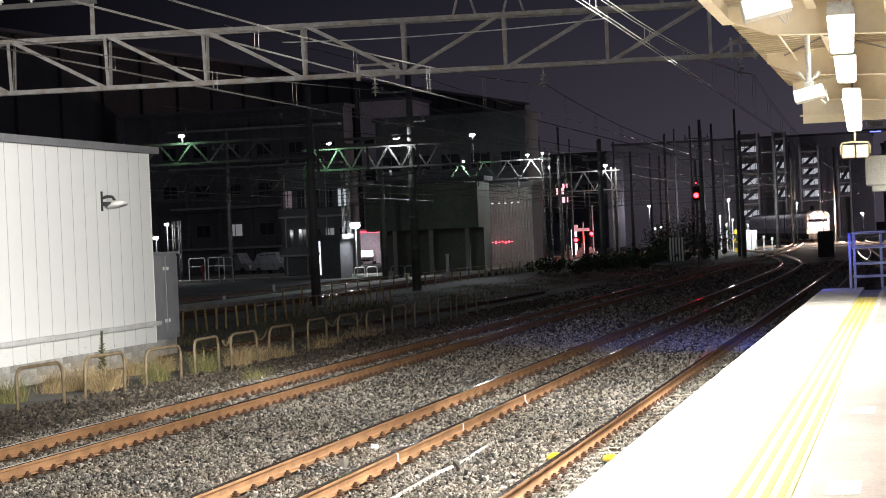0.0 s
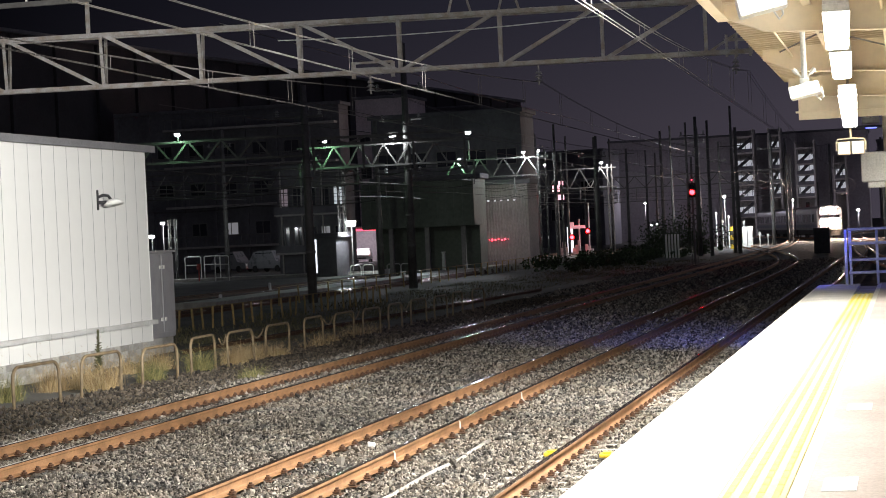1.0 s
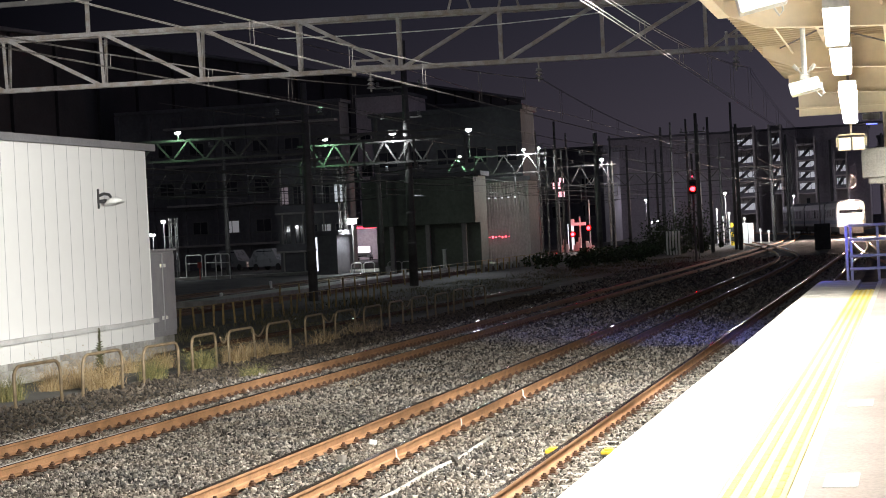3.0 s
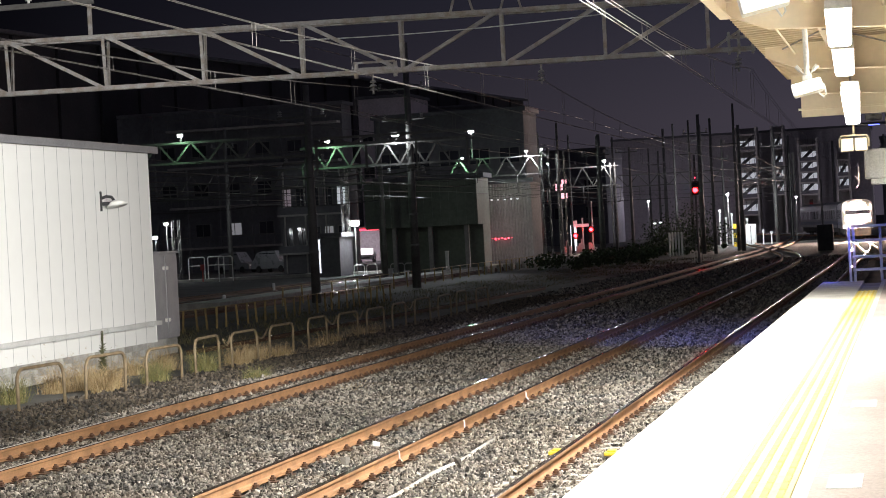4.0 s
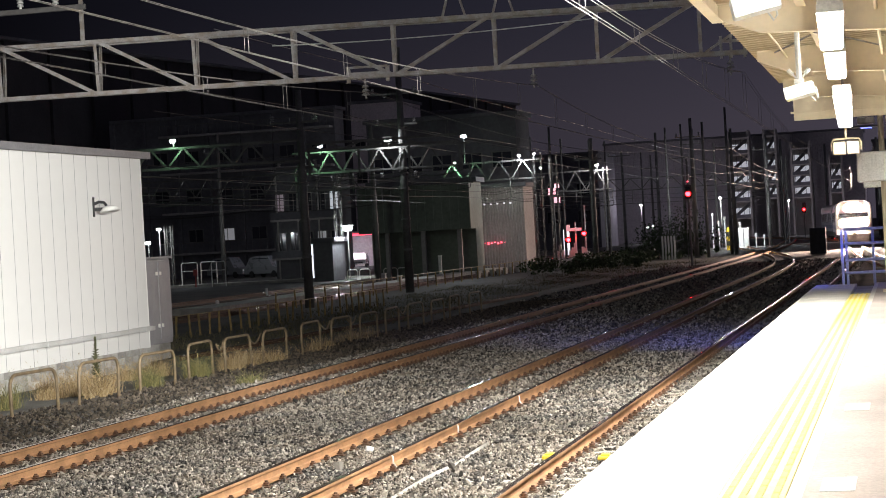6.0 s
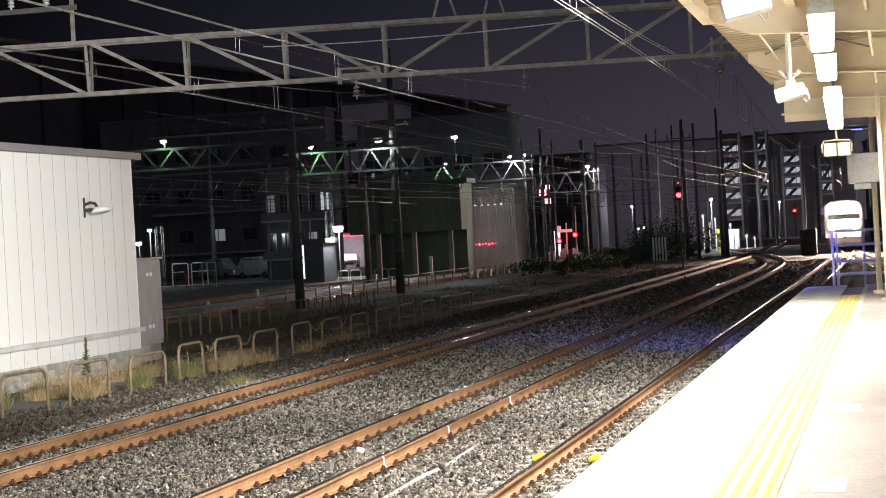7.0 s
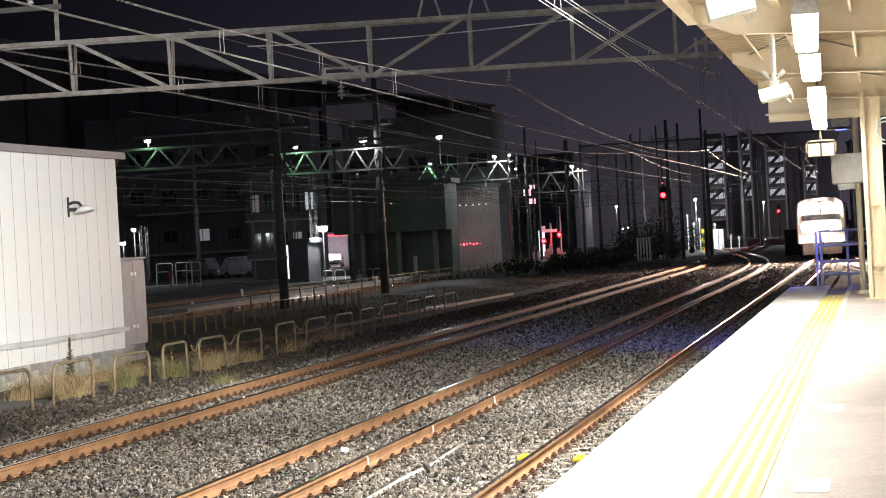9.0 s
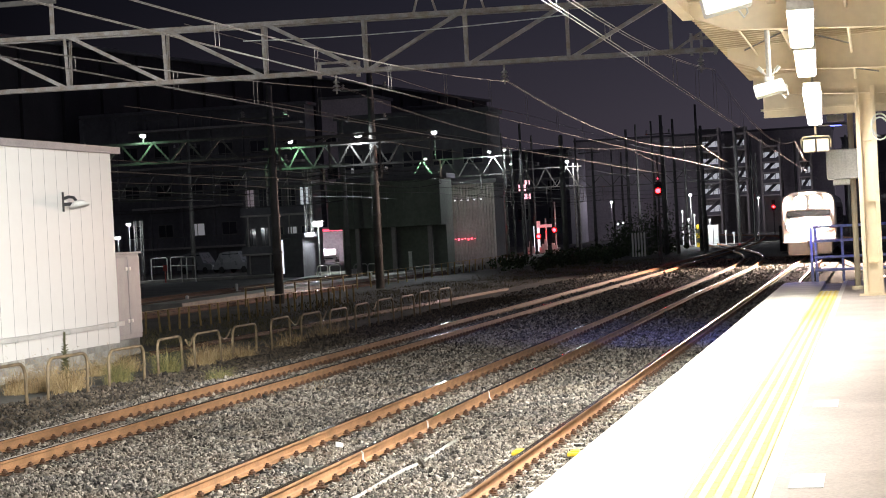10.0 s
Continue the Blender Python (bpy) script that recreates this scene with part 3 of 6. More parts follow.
for x, y in ((-0.05, 34.3), (1.5, 21.9), (1.5, 10), (1.5, -2)):
    bm = bmesh.new()
    for sx in (-0.13, 0.13):
        box(bm, x + sx - 0.035, y - 0.12, PZ, x + sx + 0.035, y + 0.12, 4.5, 0.004)
    box(bm, x - 0.095, y - 0.012, PZ, x + 0.095, y + 0.012, 4.5)
    part("column", bm, CREAM, canopy)
    for z in (1.6, 2.6, 3.6):
        part("column_stiffener", box_bm(x - 0.095, y - 0.11, z, x + 0.095, y + 0.11, z + 0.012), CREAM, canopy)
    bm = bmesh.new()
    box(bm, x - 0.24, y - 0.2, PZ, x + 0.24, y + 0.2, PZ + 0.03, 0.006)
    part("column_base", bm, CREAM, canopy)
for x0, y0, x1, y1 in ((-1.6, 22.2, -0.2, 28.0), (-0.2, 22.2, -1.6, 28.0), (-1.6, 28.4, 0.2, 34.1), (0.9, 22.2, 2.2, 28.0)):
    bm = bmesh.new()
    rod(bm, (x0, y0, 4.70), (x1, y1, 4.72), 0.012, 6)
    rod(bm, ((x0 + x1) / 2 - 0.05, (y0 + y1) / 2, 4.71), ((x0 + x1) / 2 + 0.05, (y0 + y1) / 2 + 0.2, 4.71), 0.025, 6)
    part("tie_rod", bm, GALV, canopy)
pole = tagged(holder("service_pole", pose(-0.33, 37.2, PZ)), "slim steel pole at the platform end", "pole")
bm = bmesh.new()
rod(bm, (0, 0, 0), (0, 0, 3.9), 0.055, 10)
smooth(part("shaft", bm, CREAM, pole))
bm = bmesh.new()
rod(bm, (0, 0, 0), (0, 0, 0.06), 0.12, 10)
part("foot", bm, CREAM, pole)


# ---- lamps under the roof ----
def tube_lamp(x0, y0, x1, y1, z):
    length = y1 - y0
    lamp = tagged(holder("fluorescent_light", pose((x0 + x1) / 2, (y0 + y1) / 2, z, 0, 0, math.degrees(math.atan2(x0 - x1, length)))), "white batten light with glowing diffuser under the roof", "ceiling light", "platform tube lights")
    bm = bmesh.new()
    box(bm, -0.11, -length / 2, 0.05, 0.11, length / 2, 0.11, 0.015)
    part("housing", bm, WHITEMETAL, lamp)
    # diffuser widened to the bloom of the tubes
    bm = bmesh.new()
    box(bm, -0.115, -length / 2 + 0.015, -0.04, 0.115, length / 2 - 0.015, 0.05, 0.03)
    part("diffuser", bm, TUBE, lamp)
    for s in (-1, 1):
        bm = bmesh.new()
        box(bm, -0.115, s * (length / 2) - 0.03, -0.01, 0.115, s * (length / 2) + 0.03, 0.06, 0.006)
        part("end_cap", bm, WHITEMETAL, lamp)
        bm = bmesh.new()
        rod(bm, (0, s * length * 0.35, 0.11), (0, s * length * 0.35, 4.82 - z), 0.012, 6)
        part("hanger", bm, GALV, lamp)
    return lamp


for y0, y1, x0, x1, z in ((5.0, 8.5, -0.50, -0.50, 4.2), (11.0, 15.0, -0.50, -0.50, 4.2), (17.6, 21.3, -0.525, -0.635, 4.2), (22.0, 25.9, -0.63, -0.73, 4.2), (25.6, 34.6, -0.67, -0.88, 3.96)):
    tube_lamp(x0, y0, x1, y1, z)


def floodlight(at, turn, drop, size):
    fl = tagged(holder("floodlight", pose(*at, 0, 0, turn)), "white floodlight hung from a pole under the roof edge", "floodlight", "roof edge floodlights")
    bm = bmesh.new()
    m = pose(0, 0, 0, -4, -12, 0)
    box(bm, -size * 0.50, -0.11, -size * 0.20, size * 0.50, 0.08, size * 0.22, 0.02, m=m)
    part("housing", bm, WHITEMETAL, fl)
    for k in range(7):
        x = -size * 0.42 + k * size * 0.14
        part("cooling_fin", box_bm(x - 0.006, 0.08, -size * 0.17, x + 0.006, 0.13, size * 0.19, m=m), WHITEMETAL, fl)
    bm = bmesh.new()
    box(bm, -size * 0.46, -0.117, -size * 0.17, size * 0.46, -0.112, size * 0.19, m=m)
    part("lens", bm, FLOODLENS, fl)
    bm = bmesh.new()
    box(bm, -0.05, -0.04, size * 0.2, 0.05, 0.04, size * 0.42, 0.01)
    rod(bm, (0, 0, size * 0.4), (0, 0, drop), 0.03, 10)
    part("hanger_pole", bm, WHITEMETAL, fl)
    for s in (-1, 1):
        bm = bmesh.new()
        rod(bm, (s * 0.02, 0, size * 0.42), (s * 0.10, 0, size * 0.42 + 0.09), 0.010, 8)
        rod(bm, (s * 0.065, 0, size * 0.42 + 0.05), (s * 0.115, 0, size * 0.42 + 0.105), 0.022, 8)
        part("clamp", bm, WHITEMETAL, fl)
    bm = bmesh.new()
    tube(bm, [(0.1, 0.1, -size * 0.1), (0.16, 0.14, -size * 0.3), (0.19, 0.12, -size * 0.2), (0.17, 0.1, 0.05)], 0.01, 6)
    part("cable", bm, WHITEMETAL, fl)
    return fl


floodlight((-1.03, 22.3, 3.82), 0, 0.96, 0.33)
floodlight((-1.14, 17.5, 4.29), 8, 0.44, 0.42)
twin = tagged(holder("twin_lamp", pose(-0.89, 34.9, 3.60)), "twin box lamp in a wire cage hanging below the tubes", "hanging lamp")
for s in (-1, 1):
    bm = bmesh.new()
    box(bm, s * 0.115 - 0.105, -0.09, -0.12, s * 0.115 + 0.105, 0.09, 0.10, 0.02)
    part("lamp_box", bm, CREAM, twin)
    bm = bmesh.new()
    box(bm, s * 0.115 - 0.085, -0.096, -0.10, s * 0.115 + 0.085, -0.091, 0.08)
    part("lens", bm, glowing("warm_lamp_lens", (1.0, 0.93, 0.72), 0.9), twin)
bm = bmesh.new()
tube(bm, [(-0.24, 0, -0.05), (-0.245, 0, 0.08), (-0.21, 0, 0.14), (0, 0, 0.15), (0.21, 0, 0.14), (0.245, 0, 0.08), (0.24, 0, -0.05)], 0.016, 6)
rod(bm, (0, 0, 0.15), (0, 0, 0.62), 0.02, 8)
part("yoke", bm, CREAM, twin)
boxsp = tagged(holder("equipment_box", pose(-0.52, 36.5, 3.05)), "pale metal equipment box on the platform-end pole", "equipment box")
bm = bmesh.new()
box(bm, -0.25, -0.2, -0.02, 0.32, 0.68, 0.50, 0.02)
part("case", bm, WHITEMETAL, boxsp)
bm = bmesh.new()
box(bm, -0.15, -0.14, -0.13, 0.15, 0.14, -0.025, 0.02)
part("bracket", bm, WHITEMETAL, boxsp)
bluel = tagged(holder("blue_lamp", pose(-0.6, 38.25, 4.12)), "blue safety lamp at the end of the platform", "lamp")
bm = bmesh.new()
box(bm, -0.16, -0.1, 0, 0.16, 0.1, 0.12, 0.02)
part("housing", bm, WHITEMETAL, bluel)
bm = bmesh.new()
box(bm, -0.10, -0.08, -0.082, 0.10, 0.08, -0.068)
part("lens", bm, BLUELENS, bluel)
# added hood, keeps the blue beam off the gantry above
bm = bmesh.new()
bmesh.ops.create_cone(bm, cap_ends=True, segments=20, radius1=0.36, radius2=0.30, depth=0.03, matrix=Matrix.Translation((0, 0, -0.05)))
part("hood", bm, DARKMETAL, bluel)
bm = bmesh.new()
rod(bm, (0, 0, 0.12), (0.1, -2.9, 0.35), 0.025, 8)
part("arm", bm, GALV, bluel)

# conduits, brackets and cable loop under the roof
for x, z, y0, y1, r in ((-0.18, 4.62, -20, 35.0, 0.02), (0.42, 4.60, -20, 35.0, 0.028), (-1.45, 4.66, 8, 35.0, 0.014)):
    bm = bmesh.new()
    tube(bm, [(x, y, z + 0.006 * math.sin(y)) for y in np.arange(y0, y1, 1.0)], r, 8)
    tagged(smooth(part("conduit", bm, CREAM)), "painted conduit running under the platform roof", "conduit", "roof conduits")
for y in (21.9, 28.2, 34.3):
    for k in range(6):
        for dz in (0.0, 0.08):
            bm = bmesh.new()
            rod(bm, (0.28 + k * 0.07, y - 0.03, 4.52 + dz), (0.28 + k * 0.07, y - 0.008, 4.52 + dz), 0.016, 6)
            part("rivet", bm, CREAM, canopy)
bm = bmesh.new()
tube(bm, [(0.18 + 0.14 * math.cos(a), 34.1, 3.75 + 0.2 * math.sin(a) + 0.01 * a) for a in np.linspace(0, 11, 34)], 0.014, 6)
tagged(smooth(part("cable_coil", bm, WHITEMETAL)), "coiled pale cable hanging on the roof column", "cable")
# ---- shed beside the line ----
SX, S0, S1 = -18.3, 27.0, 47.3
shed = tagged(holder("equipment_shed", pose(SX, S0, -0.3)), "cream panel-clad equipment shed on a stained concrete base", "shed")
L = S1 - S0
bm = bmesh.new()
box(bm, -7.0, 0.05, 0.0, 0.0, L - 0.02, 0.48, 0.01)
for k in range(4):
    box(bm, 0.0, 0.3 + k * 5, 0.02, 0.012, 4.9 + k * 5, 0.20)
part("foundation", bm, FOUNDATION, shed)
block = bpy.data.meshes.new("foundation_block")
bm = box_bm(0.0, 0.006, 0.004, 0.026, 0.886, 0.148, bevel=0.006)
bm.to_mesh(block)
bm.free()
block.materials.append(FOUNDATIONBLOCK)
for row in range(3):
    for k in range(22):
        share("foundation_block", block, shed, pose(random.uniform(-0.004, 0.004), 0.3 + k * 0.892 + (0.44 if row % 2 else 0.0), 0.02 + row * 0.152))
bm = bmesh.new()
box(bm, -6.9, 0.1, 0.48, 0.003, L - 0.06, 5.05)
part("core_wall", bm, SHEDTRIM, shed)
step = 0.685
n_p = int(L / step)
bm = bmesh.new()
box(bm, -0.058, 0.0, 0.46, 0.012, step - 0.001, 5.12)
panel = bpy.data.meshes.new("wall_panel")
bm.to_mesh(panel)
bm.free()
panel.materials.append(SHEDWALL)
for k in range(n_p):
    share("wall_panel", panel, shed, pose(0, L - step * (k + 1) + 0.003, 0))
seam = bpy.data.meshes.new("joint_seam")
bm = box_bm(0.0, -0.008, 0.47, 0.0135, 0.006, 5.11)
bm.to_mesh(seam)
bm.free()
seam.materials.append(SHEDTRIM)
for k in range(1, n_p):
    share("joint_seam", seam, shed, pose(0, L - step * k, 0))
bm = bmesh.new()
box(bm, -0.1, L - 0.02, 0.46, 0.02, L + 0.012, 5.12, 0.004)
part("corner_trim", bm, SHEDWALL, shed)
bm = bmesh.new()
box(bm, -7.1, -0.2, 5.12, 0.20, L + 0.2, 5.27, 0.01)
box(bm, 0.20, -0.2, 5.10, 0.215, L + 0.2, 5.27)
part("roof", bm, SHEDTRIM, shed, "grey flashed flat roof")
bm = bmesh.new()
path = [(0.08, y, 0.93 + 0.006 * math.sin(y * 2)) for y in np.linspace(0, L + 0.12, 42)]
sweep(bm, path, [(-0.045, -0.055), (0.045, -0.055), (0.05, 0.05), (-0.045, 0.055)])
part("cable_duct", bm, PIPE, shed, "pale cable duct along the wall")
for k in range(7):
    bm = bmesh.new()
    y = L - 0.5 - k * 2.9
    box(bm, 0.012, y - 0.03, 0.86, 0.14, y + 0.03, 0.99, 0.004)
    part("duct_clip", bm, PIPE, shed)
lampY, lampZ = 44.16 - S0, 3.57 + 0.3
lamp = part("wall_lamp", box_bm(0.012, lampY - 0.03, lampZ - 0.18, 0.05, lampY + 0.03, lampZ + 0.28, bevel=0.008), DARKMETAL, shed, "outdoor wall lamp with white shade")
bm = bmesh.new()
tube(bm, [(0.05, lampY, lampZ + 0.12), (0.16, lampY + 0.03, lampZ + 0.16), (0.26, lampY + 0.08, lampZ + 0.14), (0.3, lampY + 0.12, lampZ + 0.06)], 0.035, 8)
box(bm, 0.05, lampY - 0.02, lampZ - 0.05, 0.2, lampY + 0.12, lampZ + 0.03, 0.01)
part("arm", bm, DARKMETAL, lamp)
bm = bmesh.new()
bmesh.ops.create_cone(bm, cap_ends=True, segments=16, radius1=0.25, radius2=0.13, depth=0.11, matrix=Matrix.Translation((0.34, lampY + 0.18, lampZ - 0.01)) @ pose(0, 0, 0, -8, -12, 0))
smooth(part("shade", bm, WHITEMETAL, lamp))
bm = bmesh.new()
for i in range(5):
    box(bm, 0.012, 11.5 - 0.16, 3.9 + i * 0.11, 0.016, 11.5 + 0.14, 3.97 + i * 0.11)
part("notice", bm, PIPE, shed, "small faded notice of plain bars")

cab = tagged(holder("relay_cabinet", pose(-18.95, 48.55, -0.3)), "tall grey steel relay cabinet beside the shed", "cabinet")
bm = bmesh.new()
box(bm, -1.2, 0, 0.42, 0, 2.15, 2.62, 0.015)
part("body", bm, CABINET, cab)
bm = bmesh.new()
box(bm, -1.25, -0.04, 2.62, 0.06, 2.2, 2.68, 0.01)
part("top_cover", bm, CABINET, cab)
bm = bmesh.new()
box(bm, -1.1, 0.1, 0.0, -0.04, 2.05, 0.42, 0.01)
part("plinth", bm, FOUNDATION, cab)
for y0 in (0.05, 1.25):
    door = part("door", box_bm(0, y0, 0.55, 0.03, y0 + (1.15 if y0 < 1 else 0.85), 2.55, bevel=0.008), CABINET, cab)
    for z in (0.85, 2.2):
        bm = bmesh.new()
        box(bm, 0.03, y0 + 0.98 if y0 < 1 else y0 + 0.05, z, 0.06, y0 + 1.1 if y0 < 1 else y0 + 0.15, z + 0.09, 0.008)
        part("hinge", bm, WHITEMETAL, door)

# ---- guard hoops and chain ----
HX = -14.9


def hoop_mesh(width, height, r=0.031):
    bm = bmesh.new()
    c = 0.22
    pts = [(0, 0, -0.35), (0, 0, height - c)]
    for k in range(1, 5):
        a = k / 4 * math.pi / 2
        pts.append((0, c - c * math.cos(a), height - c + c * math.sin(a)))
    for k in range(0, 5):
        a = k / 4 * math.pi / 2
        pts.append((0, width - c + c * math.sin(a), height - c + c * math.cos(a)))
    pts.append((0, width, -0.35))
    tube(bm, pts, r, 10)
    me = bpy.data.meshes.new("guard_hoop")
    bm.to_mesh(me)
    bm.free()
    for p in me.polygons:
        p.use_smooth = True
    me.materials.append(HOOP)
    return me


hoop_me = hoop_mesh(1.74, 0.78)
starts = [26.2, 29.05, 31.92, 34.86, 37.77, 40.72, 43.02, 45.80, 48.98, 51.58, 54.42, 57.4, 60.3, 63.3, 66.2, 69.2]
for k, y in enumerate(starts):
    ob = new("guard_hoop", hoop_me)
    ob.matrix_world = pose(HX + random.uniform(-0.05, 0.05), y, -0.30 + max(0.0, 38.5 - y) * 0.008 + random.uniform(-0.02, 0.02), 0, random.uniform(-2, 2), random.uniform(-3, 3))
    tagged(ob, "weathered ochre tubular guard hoop beside the track", "guard hoop", "guard hoops along the track")
for y in (42.5, 44.75, 50.7, 53.3, 59.1):
    bm = bmesh.new()
    g = 0.5 if y < 43 else 0.95
    tube(bm, [(HX, y + g * t, 0.40 - 0.18 * math.sin(math.pi * t) + (0.05 * t)) for t in np.linspace(0, 1, 9)], 0.022, 6)
    tagged(smooth(part("guard_chain", bm, HOOP)), "slack chain between two guard hoops", "chain", "chains of the guard hoops")


# ---- grass ----
def tuft(name, at, n, height, spread, mat, label, seed, lean=0.85):
    """Fine blades that arch every way, tallest in the middle, some with a feathery seed head."""
    rng = random.Random(seed)
    verts, faces = [], []
    for _ in range(n):
        a, u = rng.uniform(0, 6.283), math.sqrt(rng.random()) * rng.uniform(0.4, 1.0)
        r = spread * 1.05 * u
        bx, by = r * math.cos(a) + rng.gauss(0, 0.05), r * math.sin(a) * 1.6 + rng.gauss(0, 0.06)
        h = height * (1.0 - 0.45 * u) * min(1.5, rng.lognormvariate(-0.3, 0.42))
        la, ll = a + rng.gauss(0, 1.3), lean * h * rng.uniform(0.1, 1.3)
        dx, dy = ll * math.cos(la), ll * math.sin(la)
        w, wa = rng.uniform(0.0018, 0.0042), rng.uniform(0, 6.283)
        wx, wy = w * math.cos(wa), w * math.sin(wa)
        i = len(verts)
        verts += [(bx - wx, by - wy, 0), (bx + wx, by + wy, 0), (bx + dx * 0.3 - wx * .8, by + dy * 0.3 - wy * .8, h * 0.6), (bx + dx * 0.3 + wx * .8, by + dy * 0.3 + wy * .8, h * 0.6), (bx + dx, by + dy, h * rng.uniform(0.75, 1.0))]
        faces += [(i, i + 1, i + 3, i + 2), (i + 2, i + 3, i + 4)]
        if rng.random() < 0.22:
            tip = Vector(verts[-1])
            for _ in range(3):
                d = Vector((rng.gauss(0, 1), rng.gauss(0, 1), rng.gauss(0.2, 0.8))).normalized() * rng.uniform(0.02, 0.05)
                i = len(verts)
                verts += [tuple(tip), tuple(tip + d + Vector((0.006, 0, 0.004))), tuple(tip + d * 1.1)]
                faces.append((i, i + 1, i + 2))
    ob = mesh_from(name, verts, faces, mat)
    ob.location = at
    return tagged(ob, label, "grass", kind="stuff")


k = 0
for x, y, n, h, s, g in ((-16.7, 37.6, 900, 0.62, 0.30, 0), (-16.3, 38.3, 1000, 0.66, 0.34, 0), (-15.5, 37.3, 1300, 0.62, 0.30, 0), (-16.6, 35.3, 700, 0.62, 0.30, 1), (-16.9, 34.4, 500, 0.5, 0.3, 0),
                         (-15.35, 39.5, 1100, 0.52, 0.24, 1), (-16.6, 43.2, 900, 0.55, 0.36, 0), (-16.9, 42.2, 500, 0.5, 0.3, 0), (-15.12, 41.8, 1200, 0.58, 0.27, 1), 
                         (-15.1, 44.1, 900, 0.52, 0.30, 0), (-15.2, 45.3, 1000, 0.50, 0.38, 0), (-14.95, 46.7, 650, 0.42, 0.34, 0), (-15.8, 47.8, 350, 0.42, 0.45, 0), (-12.75, 38.3, 900, 0.36, 0.22, 1),
                         (-14.96, 50.2, 260, 0.40, 0.5, 0), (-15.4, 52.6, 320, 0.40, 0.55, 0), (-15.3, 55.6, 420, 0.40, 0.6, 0), (-15.9, 58.4, 260, 0.36, 0.7, 0), (-9.7, 34.3, 40, 0.3, 0.1, 0)):
    k += 1
    tuft("grass_tuft", (x, y, -0.33), n, h, s, GREENGRASS if g else DRYGRASS, "green grass tuft in the gravel" if g else "dry straw-coloured grass at the foot of the shed", k, 0.95)
weed = tagged(holder("tall_weed", pose(-16.05, 38.4, -0.3)), "single dark tall weed against the shed base", "weed")
bm = bmesh.new()
tube(bm, [(0, 0, 0), (0.01, 0.02, 0.4), (0.0, 0.05, 0.8), (0.02, 0.06, 1.12)], 0.012, 6)
part("stem", bm, SHRUB, weed)
rng = random.Random(5)
verts, faces = [], []
for j in range(520):
    z = rng.uniform(0.15, 1.12)
    a = rng.uniform(0, 6.28)
    ln = rng.uniform(0.05, 0.16) * (1.2 - z * 0.75)
    i = len(verts)
    cx, cy = 0.01, 0.05 * z
    verts += [(cx, cy, z), (cx + ln * 0.5 * math.cos(a - 0.35), cy + ln * 0.5 * math.sin(a - 0.35), z + 0.04), (cx + ln * math.cos(a), cy + ln * math.sin(a), z + 0.05), (cx + ln * 0.5 * math.cos(a + 0.35), cy + ln * 0.5 * math.sin(a + 0.35), z + 0.04)]
    faces.append((i, i + 1, i + 2, i + 3))
mesh_from("leaves", verts, faces, WEEDLEAF, weed)


# ---- overhead line gantries ----
def gantry(y, x0, x1, zb, zt, pitch, mat, label, legs=(), depth=0.36, phase=0.0, lean_swap=None, w=0.10, skew=0.0):
    g = tagged(holder("line_gantry", pose(0.36 if skew else 0.0, y, 0, 0, 0, skew)), label, "gantry", "overhead line gantries")
    for z, d in ((zb, depth * 0.4), (zt, depth)):
        for s in (-0.5, 0.5):
            bm = bmesh.new()
            angle_bar(bm, (x0, s * d, z), (x1, s * d, z), w, 0.014)
            part("chord", bm, mat, g)
    x = x0 + phase
    k = 0
    while x <= x1 + 1e-3:
        for s in (-0.5, 0.5):
            bm = bmesh.new()
            angle_bar(bm, (x, s * depth * 0.4, zb), (x, s * depth, zt), w * 0.75, 0.012)
            part("upright", bm, mat, g)
        bm = bmesh.new()
        bar(bm, (x, -0.5 * depth, zt + 0.02), (x, 0.5 * depth, zt + 0.02), w * 0.7, 0.01)
        bar(bm, (x - 0.12, -0.5 * depth - 0.012, zt - 0.02), (x + 0.12, -0.5 * depth - 0.012, zt - 0.02), 0.16, 0.01)
        part("cross_bar", bm, mat, g)
        if x + pitch <= x1 + 1e-3:
            up = lean_swap is not None and x >= lean_swap
            za, zc = (zb, zt) if up else (zt, zb)
            bm = bmesh.new()
            fa = lambda z: depth * 0.4 if z == zb else depth
            angle_bar(bm, (x + 0.06, -0.5 * fa(za), za), (x + pitch - 0.06, -0.5 * fa(zc), zc), w * 0.85, 0.012)
            part("diagonal", bm, mat, g)
        x += pitch
        k += 1
    for lx in legs:
        leg = part("leg", lattice_bm(lx, zt + 0.6), mat, g)
    return g


def lattice_bm(x, z1, w=0.36, z0=-0.3):
    bm = bmesh.new()
    for sx in (-1, 1):
        for sy in (-1, 1):
            angle_bar(bm, (x + sx * w / 2, sy * w / 2, z0), (x + sx * w / 2, sy * w / 2, z1), 0.075, 0.012)
    k, h = 0, 0.55
    z = z0 + 0.1
    while z + h < z1:
        for s in (-1, 1):
            a, b = (-1, 1) if k % 2 else (1, -1)
            bar(bm, (x + a * w / 2, s * w / 2, z), (x + b * w / 2, s * w / 2, z + h), 0.05, 0.01)
            bar(bm, (x + s * w / 2, a * w / 2, z), (x + s * w / 2, b * w / 2, z + h), 0.05, 0.01)
        z += h
        k += 1
    return bm


main_gantry = gantry(46.45, -25.85, -3.62, 6.24, 7.42, 2.31, GALV, "weathered steel truss gantry spanning the tracks", (-25.9,), phase=0.41, lean_swap=-11.8, depth=0.42, skew=6.5)
